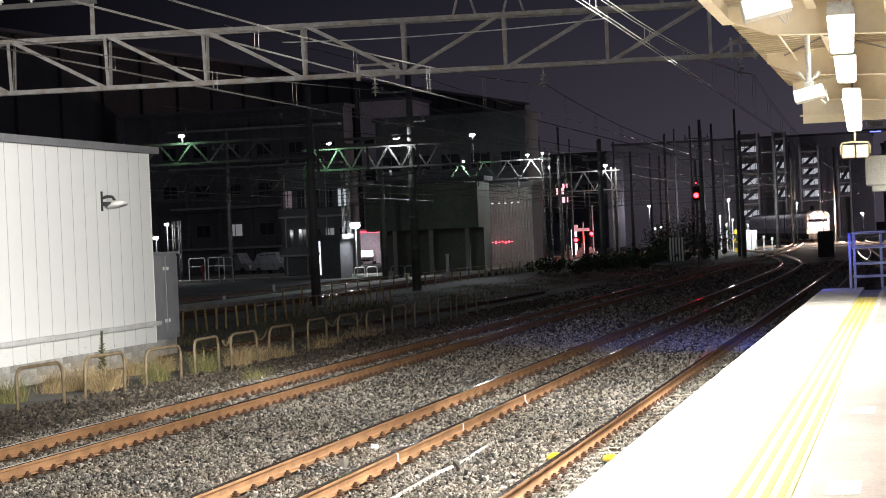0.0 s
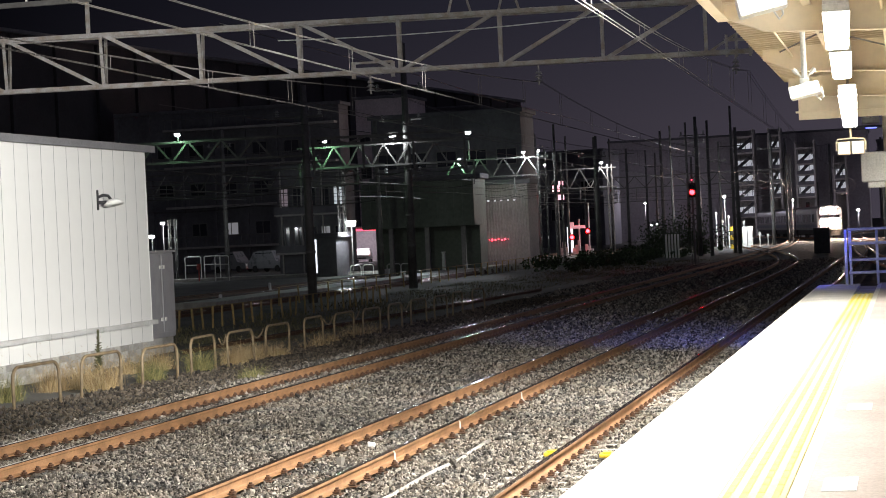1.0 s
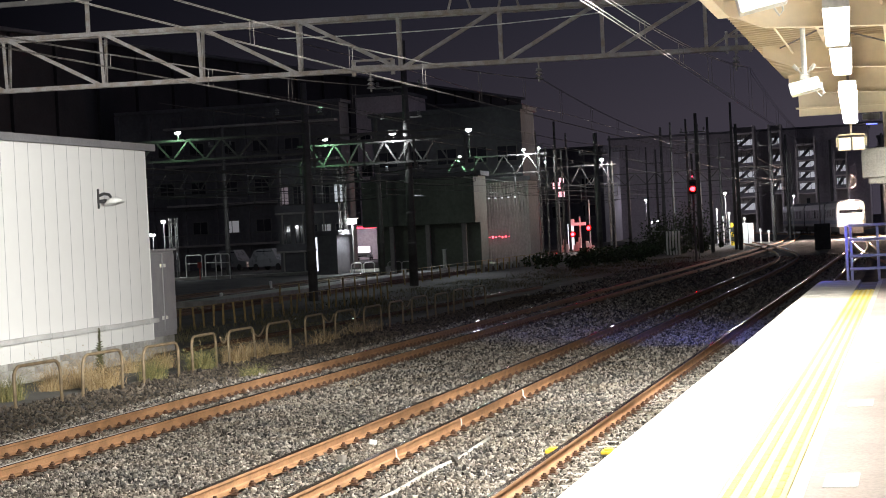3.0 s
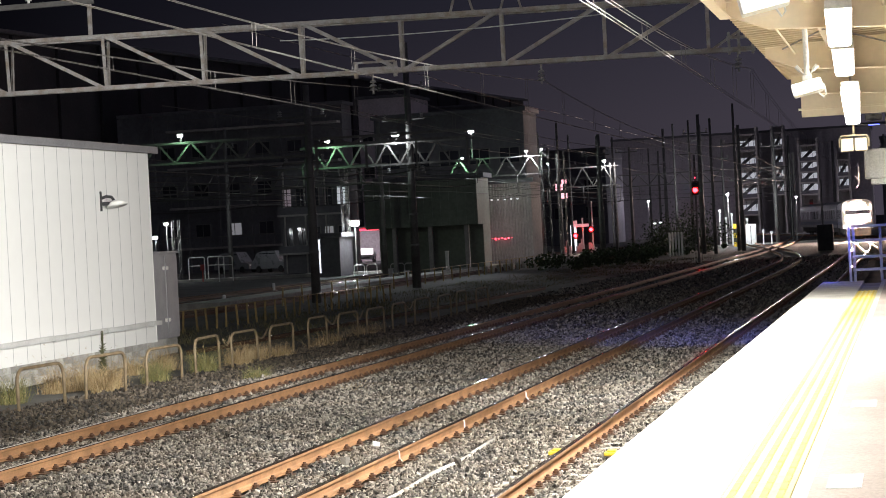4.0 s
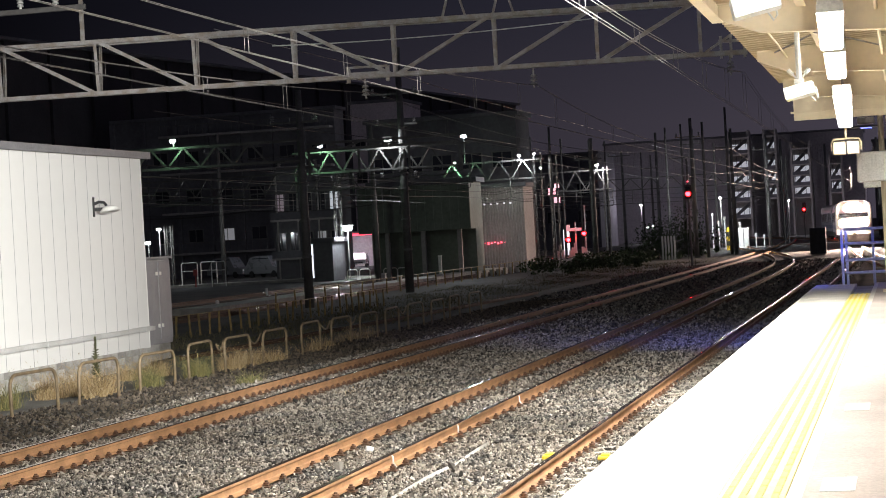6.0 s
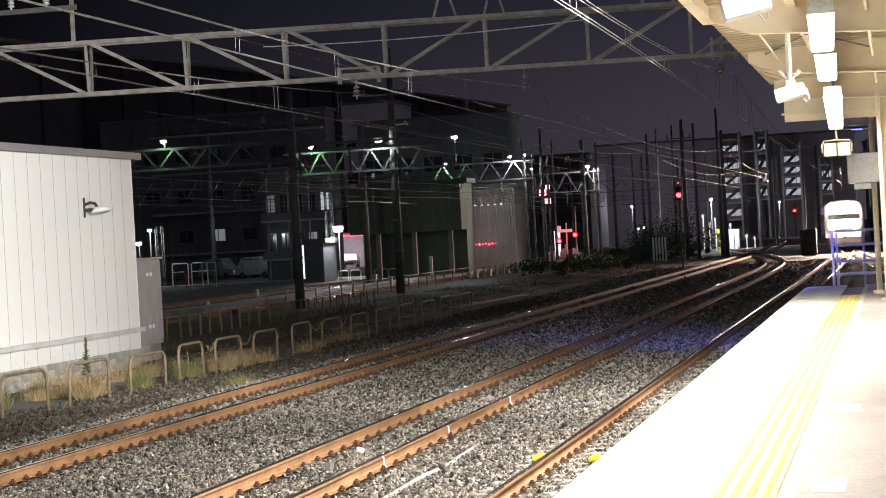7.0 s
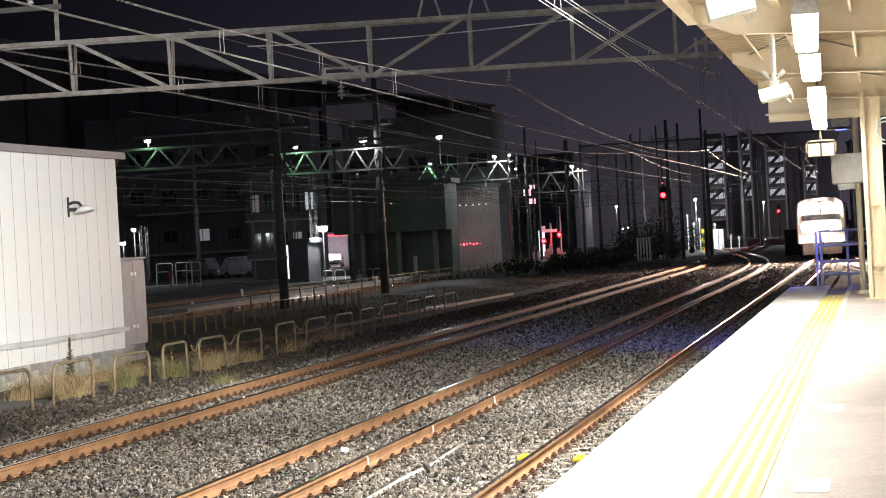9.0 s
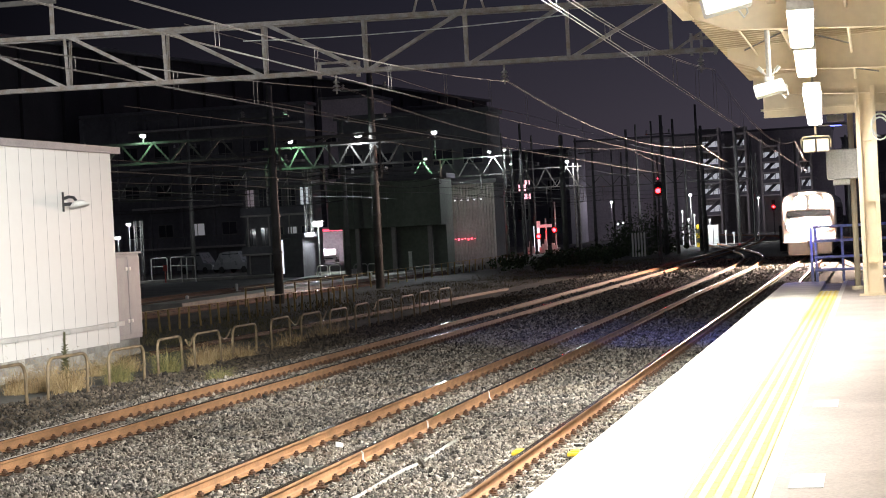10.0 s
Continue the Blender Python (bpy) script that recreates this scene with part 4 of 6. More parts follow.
for x0, x1, top in ((-10.75, -10.2, 8.3), (-9.6, -9.1, 8.3)):
    bm = bmesh.new()
    bar(bm, (x0 + 0.3, 0, 7.42), (x0 + 0.55, 0, top), 0.07, 0.05)
    bar(bm, (x1 + 0.3, 0, 7.42), (x1 + 0.05, 0, top), 0.07, 0.05)
    part("feeder_bracket", bm, GALV, main_gantry)
for x in (-5.7, -5.0, -18.85):
    bm = bmesh.new()
    bar(bm, (x, 0, 7.42), (x, 0, 8.6), 0.09, 0.06)
    part("feeder_post", bm, GALV, main_gantry)
bm = bmesh.new()
bar(bm, (-12.7, -0.1, 6.30), (-11.7, -0.1, 6.30), 0.1, 0.07)
bar(bm, (-12.7, -0.1, 6.45), (-11.75, -0.1, 6.45), 0.06, 0.05)
for x in (-12.65, -11.75):
    bar(bm, (x, -0.1, 6.1), (x, -0.1, 6.45), 0.09, 0.06)
part("support_arm", bm, GALV, main_gantry)
# end bracket beside the platform roof
bm = bmesh.new()
bar(bm, (-4.55, -0.12, 6.28), (-3.70, -0.12, 6.80), 0.09, 0.05)
bar(bm, (-4.25, -0.12, 6.50), (-3.66, -0.12, 6.50), 0.08, 0.06)
for x in (-4.2, -3.98, -3.68):
    bar(bm, (x, -0.13, 6.12), (x, -0.13, 6.62), 0.06, 0.04)
part("end_bracket", bm, GALV, main_gantry)


def insulator(x, y, z, mat=None):
    ins = tagged(holder("insulator", pose(x, y, z)), "stacked grey porcelain insulator hanging from the gantry", "insulator", "gantry insulators")
    for k in range(3):
        bm = bmesh.new()
        bmesh.ops.create_cone(bm, cap_ends=True, segments=14, radius1=0.105 - k * 0.01, radius2=0.05, depth=0.05, matrix=Matrix.Translation((0, 0, -0.26 + k * 0.09)))
        part("disc", bm, mat or PORCELAIN, ins)
    bm = bmesh.new()
    rod(bm, (0, 0, -0.36), (0, 0, 0.18), 0.022, 8)
    part("pin", bm, GALV, ins)
    return ins


for x in (-8.02, -11.85, -3.62):
    insulator(x, 46.4 + x * 0.113, 6.10)


# ---- overhead wires ----
def contact_line(x_of, y0, y1, supports, label, z_c=4.97, z_m=5.79, sag=0.69, r=0.0055, pair=0.03, drop=0.0, first=24.7):
    """Twin contact wires under twin sagging messenger wires, joined by droppers."""
    line = tagged(holder("overhead_line"), label, "overhead wire", "overhead lines")

    def zc(y):
        return z_c - drop * min(1.0, max(0.0, (y - 25) / 70))

    def zm(y):
        i = max([k for k, s in enumerate(supports) if s <= y] or [0])
        a, b = supports[i], supports[min(i + 1, len(supports) - 1)]
        if b <= a:
            return z_m
        t = (y - a) / (b - a)
        return z_m - 4 * sag * t * (1 - t)
    for e in (-pair, pair):
        bm = bmesh.new()
        tube(bm, [(x_of(y) + e, y, zc(y)) for y in np.arange(y0, y1, 4.0)], r, 5)
        part("contact_wire", bm, WIRE, line)
        bm = bmesh.new()
        tube(bm, [(x_of(y) + e, y, zm(y)) for y in np.arange(y0, y1, 2.0)], r, 5)
        part("messenger_wire", bm, WIRE, line)
        for y in np.arange(first, min(y1, 120), 4.75):
            bm = bmesh.new()
            rod(bm, (x_of(y) + e, y + e, zc(y)), (x_of(y) + e, y + e, max(zc(y) + 0.02, zm(y))), 0.004, 4)
            part("dropper", bm, WIRE, line)
    return line


SIDING_WIRE = ((5, -8.0), (60, -8.0), (112, -7.4), (134, -7.9), (156, -10.2), (190, -14.4), (260, -23))
SUP = [-2, 46, 94, 142, 190, 238, 286, 334]
contact_line(lambda y: along(y, ((5, -11.85), (50, -11.85), (94, -11.0), (150, -10.95), (200, -11.6), (300, -16))), 8, 284, SUP, "overhead wire with droppers above the outer track", z_c=5.27, z_m=5.92, sag=0.52, pair=0.03, drop=0.3)
contact_line(lambda y: along(y, SIDING_WIRE), 8, 240, SUP, "overhead wire with droppers above the siding", z_c=4.95, z_m=5.83, sag=0.58, pair=0.02)
contact_line(lambda y: along(y, CROSSING) - 0.02, 8, 330, SUP, "overhead wire with droppers above the platform track", z_c=4.91, drop=0.22, first=22.4)
# insulators and short feeder wires on the crossarm over the outer end of the gantry
arm = tagged(holder("feeder_crossarm", pose(-19.35, 44.3, 8.28)), "steel crossarm with white insulators above the gantry", "crossarm")
part("arm_bar", box_bm(-1.5, -0.05, -0.06, 1.1, 0.05, 0.06, bevel=0.008), GALVDARK, arm)
for x in (-1.3, -0.52, 0.36):
    bm = bmesh.new()
    rod(bm, (x, 0, 0.06), (x, 0, 0.14), 0.03, 8)
    for k in range(3):
        bmesh.ops.create_cone(bm, cap_ends=True, segments=12, radius1=0.085, radius2=0.05, depth=0.06, matrix=Matrix.Translation((x, 0, 0.15 + k * 0.075)))
    part("insulator", bm, WHITEMETAL, arm)

bm = bmesh.new()
tube(bm, [(x, 45.0, 7.04 + 0.0062 * (x + 10.0) ** 2 + 0.01 * (x + 10)) for x in np.arange(-14.0, -6.4, 0.5)], 0.014, 6)
tagged(part("slack_cable", bm, PIPE), "pale slack cable slung along the truss gantry", "cable")


# ---- the train ----
def train_car(lead):
    """A car with its front at y = 0 and its body running to y = +20."""
    c = tagged(holder("train_car"), "electric train car with glowing headlights arriving" if lead else "following electric train car in the dark", "train", "cars of the arriving train")
    W = 1.42
    prof = [(-W, 0.95), (-W, 3.0), (-W + 0.10, 3.35), (-W + 0.5, 3.58), (0, 3.66), (W - 0.5, 3.58), (W - 0.10, 3.35), (W, 3.0), (W, 0.95)]
    bm = bmesh.new()
    path = [(0, 0.35 if lead else 0.1, 0), (0, 19.5, 0)]
    sweep(bm, path, prof)
    bmesh.ops.recalc_face_normals(bm, faces=bm.faces)
    part("body", bm, TRAINBODY, c)
    for s in (-1, 1):
        bm = bmesh.new()
        box(bm, s * W - 0.006, 0.4, 1.25, s * W + 0.006, 19.5, 1.6)
        part("side_stripe", bm, STRIPE, c)
        for k in range(6):
            bm = bmesh.new()
            box(bm, s * W - 0.01, 2.4 + k * 2.9, 1.85, s * W + 0.012, 4.2 + k * 2.9, 2.75, 0.003)
            part("window", bm, PANEGLASS, c)
    bm = bmesh.new()
    box(bm, -1.2, 0.6, 0.45, 1.2, 19.2, 0.95, 0.03)
    part("underframe", bm, UNDERFRAME, c)
    for y in (3.0, 16.5):
        bogie = part("bogie", box_bm(-1.0, y - 1.5, 0.25, 1.0, y + 1.5, 0.6, bevel=0.05), UNDERFRAME, c)
        for dy in (-1.05, 1.05):
            for s in (-1, 1):
                bm = bmesh.new()
                rod(bm, (s * 0.48, y + dy, 0.43), (s * 0.62, y + dy, 0.43), 0.43, 20)
                part("wheel", bm, UNDERFRAME, bogie)
    if lead:
        bm = bmesh.new()
        sections = ((0.0, 0.93, 0.10), (0.12, 0.985, 0.03), (0.36, 1.0, 0.0))
        rings = []
        for y, k, dz in sections:
            rings.append([bm.verts.new((x * k, y, z * (1 - dz * 0.15) if z > 2 else z)) for x, z in prof])
        for r0, r1 in zip(rings, rings[1:]):
            for i in range(len(prof)):
                bm.faces.new((r0[i], r0[(i + 1) % len(prof)], r1[(i + 1) % len(prof)], r1[i]))
        bm.faces.new(rings[0][::-1])
        bmesh.ops.recalc_face_normals(bm, faces=bm.faces)
        part("cab_front", bm, TRAINFRONT, c)
        bm = bmesh.new()
        box(bm, -1.12, -0.03, 2.28, 1.12, 0.02, 2.60, 0.02)
        part("windscreen", bm, WINDSCREEN, c)
        # added glowing panel, enlarges the bright patch of the headlights
        bm = bmesh.new()
        box(bm, -0.45, -0.03, 3.44, 0.45, 0.02, 3.58, 0.02)
        part("front_glow_panel", bm, FRONTGLOW, c)
        for s in (-1, 1):
            # wide bowls and domed lenses spread the glare over the train front
            for hx, hz, br in ((0.41, 3.02, 0.34), (0.82, 1.86, 0.34)):
                hl = part("headlight", box_bm(s * hx - br - 0.02, -0.05, hz - br - 0.02, s * hx + br + 0.02, 0.03, hz + br + 0.02, bevel=0.02), REFLECTOR, c, "glowing headlight with a wide bowl and dome shaped for glare")
                bm = bmesh.new()
                bmesh.ops.create_cone(bm, cap_ends=False, segments=24, radius1=br, radius2=br * 0.7, depth=0.05, matrix=pose(s * hx, -0.075, hz, -90, 0, 0))
                smooth(part("reflector", bm, REFLECTOR, hl))
                bm = bmesh.new()
                bmesh.ops.create_uvsphere(bm, u_segments=20, v_segments=10, radius=1.0)
                bmesh.ops.bisect_plane(bm, geom=bm.verts[:] + bm.edges[:] + bm.faces[:], plane_co=(0, 0, 0), plane_no=(0, 1, 0), clear_outer=True)
                bmesh.ops.transform(bm, matrix=Matrix.Translation((s * hx, -0.052, hz)) @ Matrix.Diagonal((br * 0.62, 0.16, br * 0.62, 1)), verts=bm.verts)
                smooth(part("lens", bm, HEADLAMP, hl))
            bm = bmesh.new()
            bar(bm, (s * 0.15, -0.05, 2.30), (s * 0.65, -0.05, 2.52), 0.03, 0.02)
            part("wiper", bm, DARKMETAL, c)
        bm = bmesh.new()
        vs = box(bm, -1.15, 0.0, 0.25, 1.15, 0.5, 0.95, 0.04)
        part("skirt", bm, UNDERFRAME, c)
        bm = bmesh.new()
        box(bm, -0.14, -0.35, 0.72, 0.14, 0.1, 1.02, 0.03)
        part("coupler", bm, UNDERFRAME, c)
        bm = bmesh.new()
        box(bm, -1.33, -0.015, 1.12, 1.33, 0.01, 1.42, 0.004)
        part("front_stripe", bm, TRAINFRONT, c)
    return c


TRAIN = [train_car(True), train_car(False), train_car(False)]


def motions():
    """The train rolls in along the crossover on to the platform track."""
    for i, car in enumerate(TRAIN):
        rows = []
        for k in range(41):
            t = k * 0.25
            y = 245.5 - 13.73 * t + i * 20.0
            x0, x1 = along(y, CROSSING), along(y + 18.0, CROSSING)
            turn = math.degrees(math.atan2(-(x1 - x0), 18.0))
            rows.append((t, pose(x0, y, 0.0, 0, 0, turn)))
        walk(car, rows)


# ---- yard beyond the tracks ----
def warren(y, x0, x1, zb, zt, pitch, mat, label, legs=(), w=0.09):
    """A yard gantry with zigzag web members."""
    g = tagged(holder("yard_gantry", pose(0, y, 0)), label, "gantry", "yard gantries")
    for z in (zb, zt):
        for s in (-0.25, 0.25):
            bm = bmesh.new()
            angle_bar(bm, (x0, s, z), (x1, s, z), w, 0.014)
            part("chord", bm, mat, g)
    n = int((x1 - x0) / pitch)
    for k in range(n):
        xa, xb = x0 + k * pitch, x0 + (k + 1) * pitch
        xm = (xa + xb) / 2
        for a, b in (((xa, -0.25, zb), (xm, -0.25, zt)), ((xm, -0.25, zt), (xb, -0.25, zb))):
            bm = bmesh.new()
            angle_bar(bm, a, b, w * 0.95, 0.014)
            part("web_bar", bm, mat, g)
    for lx, top in legs:
        part("leg", lattice_bm(lx, top, 0.42), mat, g)
    rng = random.Random(int(y * 7 + x1))
    for k in range(4):
        z, sag = zb - rng.uniform(0.3, 1.7), rng.uniform(0.03, 0.25)
        bm = bmesh.new()
        tube(bm, [(x0 + (x1 - x0) * t, 0.1 * k, z - sag * math.sin(math.pi * ((t * 3) % 1))) for t in np.linspace(0, 1, 37)], 0.013, 5)
        part("span_wire", bm, WIREDARK, g)
        for t in (0.0, 1 / 3, 2 / 3, 1.0):
            bm = bmesh.new()
            rod(bm, (x0 + (x1 - x0) * t, 0.1 * k, z), (x0 + (x1 - x0) * t, 0.1 * k, zb), 0.018, 5)
            part("hanger", bm, mat, g)
    return g


warren(86, -52, -25.7, 6.2, 7.1, 1.55, GALVDARK, "dark zigzag truss gantry over the yard tracks", ((-38, 7.4),))
warren(103, -31.2, -21.8, 6.2, 7.3, 1.35, GALVDARK, "zigzag truss gantry lit green by its lamps")
warren(145, -32.8, -25.2, 6.45, 7.75, 1.75, GALVDARK, "zigzag truss gantry with white floodlamps", ())
warren(190, -37.0, -26.6, 6.2, 8.0, 2.0, GALV, "far zigzag truss gantry with a lit end", ((-36.8, 8.2), (-27.2, 8.3)))
warren(128, -60, -33, 6.0, 7.2, 1.6, GALVDARK, "dark truss gantry deep in the yard")
warren(215, -60, -12, 6.4, 7.6, 2.2, GALVDARK, "distant truss gantry lost in the dark", ((-12, 9.0),))
warren(86, -25.4, -18.6, 6.6, 6.9, 1.7, GALVDARK, "short crossarm truss on a yard mast")


def mast(x, y, top, label, r=0.17, arms=()):
    """A tapered concrete mast with crossarms."""
    m = tagged(holder("line_mast", pose(x, y, -0.3)), label, "mast", "overhead line masts")
    bm = bmesh.new()
    rod(bm, (0, 0, 0), (0, 0, top + 0.3), r, 12, r * 0.62)
    # dark steel colour on concrete poles, to make them silhouettes
    smooth(part("pole", bm, GALVDARK, m))
    for z, ln in arms:
        bm = bmesh.new()
        bar(bm, (-ln, 0, z), (ln * 0.6, 0, z), 0.1, 0.08)
        part("crossarm", bm, GALVDARK, m)
        for s in (-ln * 0.9, ln * 0.5):
            bm = bmesh.new()
            for k in range(3):
                bmesh.ops.create_cone(bm, cap_ends=True, segments=10, radius1=0.1, radius2=0.04, depth=0.07, matrix=Matrix.Translation((s, 0, z + 0.12 + k * 0.09)))
            part("insulator", bm, PORCELAIN, m)
    for k in range(3):
        bm = bmesh.new()
        rod(bm, (0, 0, 2.2 + k * 1.6), (0, 0, 2.3 + k * 1.6), r * 1.08, 12)
        part("band", bm, GALVDARK, m)
    return m


mast(-25.7, 86, 9.3, "grey concrete mast carrying a truss gantry", 0.22, ((8.2, 1.4), (6.2, 1.2)))
mast(-25.3, 103, 12.5, "tall concrete mast between the yard tracks", 0.24, ((10.4, 1.6), (8.8, 1.4), (6.0, 1.3)))
for x, y, top, r in ((-21.7, 145, 9.0, 0.2), (-16.5, 165, 11, 0.2), (-13.4, 166, 10, 0.18), (-13.2, 206, 11, 0.2), (-20.5, 206, 12, 0.22), (-27, 230, 13, 0.22), (-14, 246, 12, 0.22),
                     (-36, 200, 12, 0.2), (-44, 175, 13, 0.22), (-55, 160, 12, 0.22), (-8.8, 245, 11, 0.2), (-3.0, 260, 12, 0.22), (-33.5, 128, 10, 0.2), (-2.2, 205, 9.5, 0.2), (-1.0, 166, 9.0, 0.2)):
    mast(x, y, top, "dim concrete mast in the dark yard", r, ((top - 1.2, 1.3),) if y < 230 else ())


def lattice_mast(x, y, top, label):
    m = tagged(holder("lattice_mast", pose(x, y, 0)), label, "mast", "lattice masts")
    part("frame", lattice_bm(0, top, 0.5), GALVDARK, m)
    bm = bmesh.new()
    box(bm, -0.45, -0.45, -0.32, 0.45, 0.45, -0.1, 0.02)
    part("footing", bm, CONCRETE, m)
    return m


lattice_mast(-41.9, 149, 8.0, "riveted lattice mast beside the white yard lamp")
lattice_mast(-25.6, 144.6, 8.2, "lattice mast lit along one edge")
lattice_mast(-24.7, 146.0, 8.0, "lattice mast lit along one edge")
lattice_mast(-56.2, 150.6, 4.6, "lattice mast with two small lamps")


def yard_lamp(x, y, z, size, label, post=0.0, mat=None):
    l = tagged(holder("yard_lamp", pose(x, y, z)), label, "lamp", "yard lamps")
    bm = bmesh.new()
    size *= 0.8
    box(bm, -size * 0.8, -size * 0.5, -size * 0.42, size * 0.8, size * 0.5, size * 0.42, size * 0.36)
    part("glowing_head", bm, mat or WHITELENS, l)
    bm = bmesh.new()
    box(bm, -size * 1.1, -size * 0.55, size * 0.36, size * 1.1, size * 0.55, size * 0.62, 0.02)
    part("hood", bm, GALVDARK, l)
    if post:
        bm = bmesh.new()
        rod(bm, (0, 0.1, -post), (0, 0.1, size * 0.4), 0.05, 8)
        part("post", bm, GALVDARK, l)
    return l


# larger heads are sized to their glare rather than to the lamp
LAMPS = ((-40.95, 148, 3.56, 0.56, 4.2), (-29.64, 102.6, 7.60, 0.2, 0.4), (-25.95, 102.6, 7.72, 0.3, 0.5), (-30.9, 144.6, 9.73, 0.32, 2.0), (-26.9, 144.6, 8.08, 0.18, 0.4),
         (-25.8, 144.6, 8.15, 0.16, 0.4), (-31.65, 144.6, 7.85, 0.14, 0.2), (-27.9, 189.6, 8.45, 0.25, 0.5), (-57.7, 150, 3.31, 0.32, 3.6), (-56.75, 150, 4.33, 0.26, 4.6), (-17.46, 200, 4.79, 0.2, 5.0),
         (-24.7, 200, 2.34, 0.14, 2.6), (-24.3, 201, 2.45, 0.12, 2.7), (-7.14, 300, 3.19, 0.25, 3.5), (-31.5, 85.6, 7.42, 0.2, 0.3), (-25.3, 144.2, 7.08, 0.11, 0.2))
for x, y, z, s, p in LAMPS:
    yard_lamp(x, y, z, s, "small bright white lamp in the dark yard", p)
COOL = (0.90, 0.96, 1.0)
GREENISH = (0.40, 1.0, 0.50)
point_lamp("yard_lamp_light", (-40.95, 147.0, 3.2), 800, COOL, 0.3)
point_lamp("gantry_lamp_light", (-29.6, 102.2, 7.05), 65, GREENISH, 0.1)
point_lamp("gantry_lamp_light", (-26.0, 102.3, 7.3), 150, COOL, 0.1)
point_lamp("gantry_lamp_light", (-31.6, 144.4, 7.4), 190, GREENISH, 0.1)
point_lamp("gantry_lamp_light", (-26.6, 144.3, 7.6), 420, COOL, 0.1)
point_lamp("gantry_lamp_light", (-27.8, 189.0, 8.7), 600, COOL, 0.1)
point_lamp("gantry_lamp_light", (-31.5, 85.3, 6.95), 26, GREENISH, 0.1)
point_lamp("yard_lamp_light", (-57.2, 149.2, 3.8), 400, COOL, 0.2)
spot_lamp("yard_lamp_light", look((-30.9, 143.9, 9.5), (-30.6, 118, 0)), 7000, COOL, 44, 0.15, 0.9)
spot_lamp("gantry_lamp_light", look((-29.6, 103.0, 7.5), (-33, 138, 4)), 1300, (0.82, 1.0, 0.84), 56, 0.15, 0.9)
point_lamp("crossing_light", (-31.5, 196.5, 2.4), 60, (1.0, 0.25, 0.25), 0.3)
# two fill lights without lamp posts, for the ribbed building and parked cars
point_lamp("added_fill_light", (-29.4, 147, 3.0), 80, (1.0, 0.62, 0.66), 0.3)
point_lamp("added_fill_light", (-57, 176, 6.5), 350, (0.9, 0.93, 1.0), 0.3)
point_lamp("yard_lamp_light", (-17.0, 198.0, 4.7), 3000, COOL, 0.2)

# yard tracks and pale walkway
for x in (-27.9, -32.6, -36.2):
    tr = tagged(holder("yard_track", pose(x, 0, -0.12)), "unlit yard track with gleaming rail tops", "railway track", "yard tracks")
    # darker iron sides keep these rails black where beams would catch them
    for s in (-1, 1):
        add_rail(tr, [(s * GAUGE / 2, 62, 0), (s * GAUGE / 2, 150, 0), (s * GAUGE / 2, 230, 0)], IRON)
bm = bmesh.new()
box(bm, -31.4, 84, -0.34, -29.5, 185, -0.02, 0.03)
tagged(part("yard_walkway", bm, CONCRETE), "pale concrete walkway between the yard tracks", "walkway", kind="structure")
bm = bmesh.new()
box(bm, -60, 149.5, -0.34, -38.2, 152, -0.1, 0.03)
tagged(part("yard_kerb", bm, CONCRETE), "pale kerb strip beside the building", "kerb", kind="structure")


def post_fence(x, y0, y1, gap, h, label, mat=HOOP, rails=1, turn=0.0):
    f = tagged(holder("yard_fence", pose(x, y0, -0.3, 0, 0, turn)), label, "fence", "yard fences")
    y = 0.0
    while y <= y1 - y0:
        bm = bmesh.new()
        j = random.uniform(-0.06, 0.06)
        rod(bm, (j, y, 0), (0, y, h), 0.04, 6)
        part("post", bm, mat, f)
        y += gap * random.uniform(0.8, 1.2)
    for r in range(rails):
        bm = bmesh.new()
        rod(bm, (0, -0.3, h - r * 0.4), (0, y1 - y0 + 0.3, h - r * 0.4), 0.016, 6)
        part("rail_bar", bm, mat, f)
    return f


post_fence(-22.95, 58, 84, 0.85, 0.72, "ochre post and rail fence beside the dark yard", POSTPAINT, turn=-2.6)
disused = tagged(holder("disused_rail"), "single rusty rail lying behind the guard hoops", "rail")
# darker iron sides, so the shed beams don't bring it out
add_rail(disused, [(-18.15, 49.0, -0.17), (-17.4, 63.0, -0.17), (-16.7, 78.0, -0.17), (-16.2, 90.0, -0.17)], IRON)
post_fence(-26.6, 84, 150, 2.4, 0.8, "ochre post and rail fence beyond the masts", POSTPAINT)
for k in range(16):
    bm = bmesh.new()
    box(bm, -0.12, -0.3, 0, 0.12, 0.3, 0.45, 0.02)
    ob = tagged(part("cable_support", bm, CONCRETE), "pale concrete cable support block", "concrete block", "cable support blocks")
    ob.matrix_world = pose(-27.3 + 0.02 * k, 130 + k * 2.2, -0.3)
for x, y, w, h in ((-40.2, 146, 0.8, 0.75), (-39.3, 146.2, 0.8, 0.75), (-38.1, 146.5, 0.8, 0.75), (-36.0, 141, 1.0, 0.8), (-34.6, 139.5, 1.0, 0.8)):
    bm = bmesh.new()
    tube(bm, [(-w / 2, 0, -0.1), (-w / 2, 0, h - 0.12), (-w / 2 + 0.12, 0, h), (w / 2 - 0.12, 0, h), (w / 2, 0, h - 0.12), (w / 2, 0, -0.1)], 0.04, 6)
    ob = tagged(part("bollard_hoop", bm, WHITEMETAL), "white hoop barrier at the yard edge", "barrier", "white hoop barriers")
    ob.matrix_world = pose(x, y, -0.3)
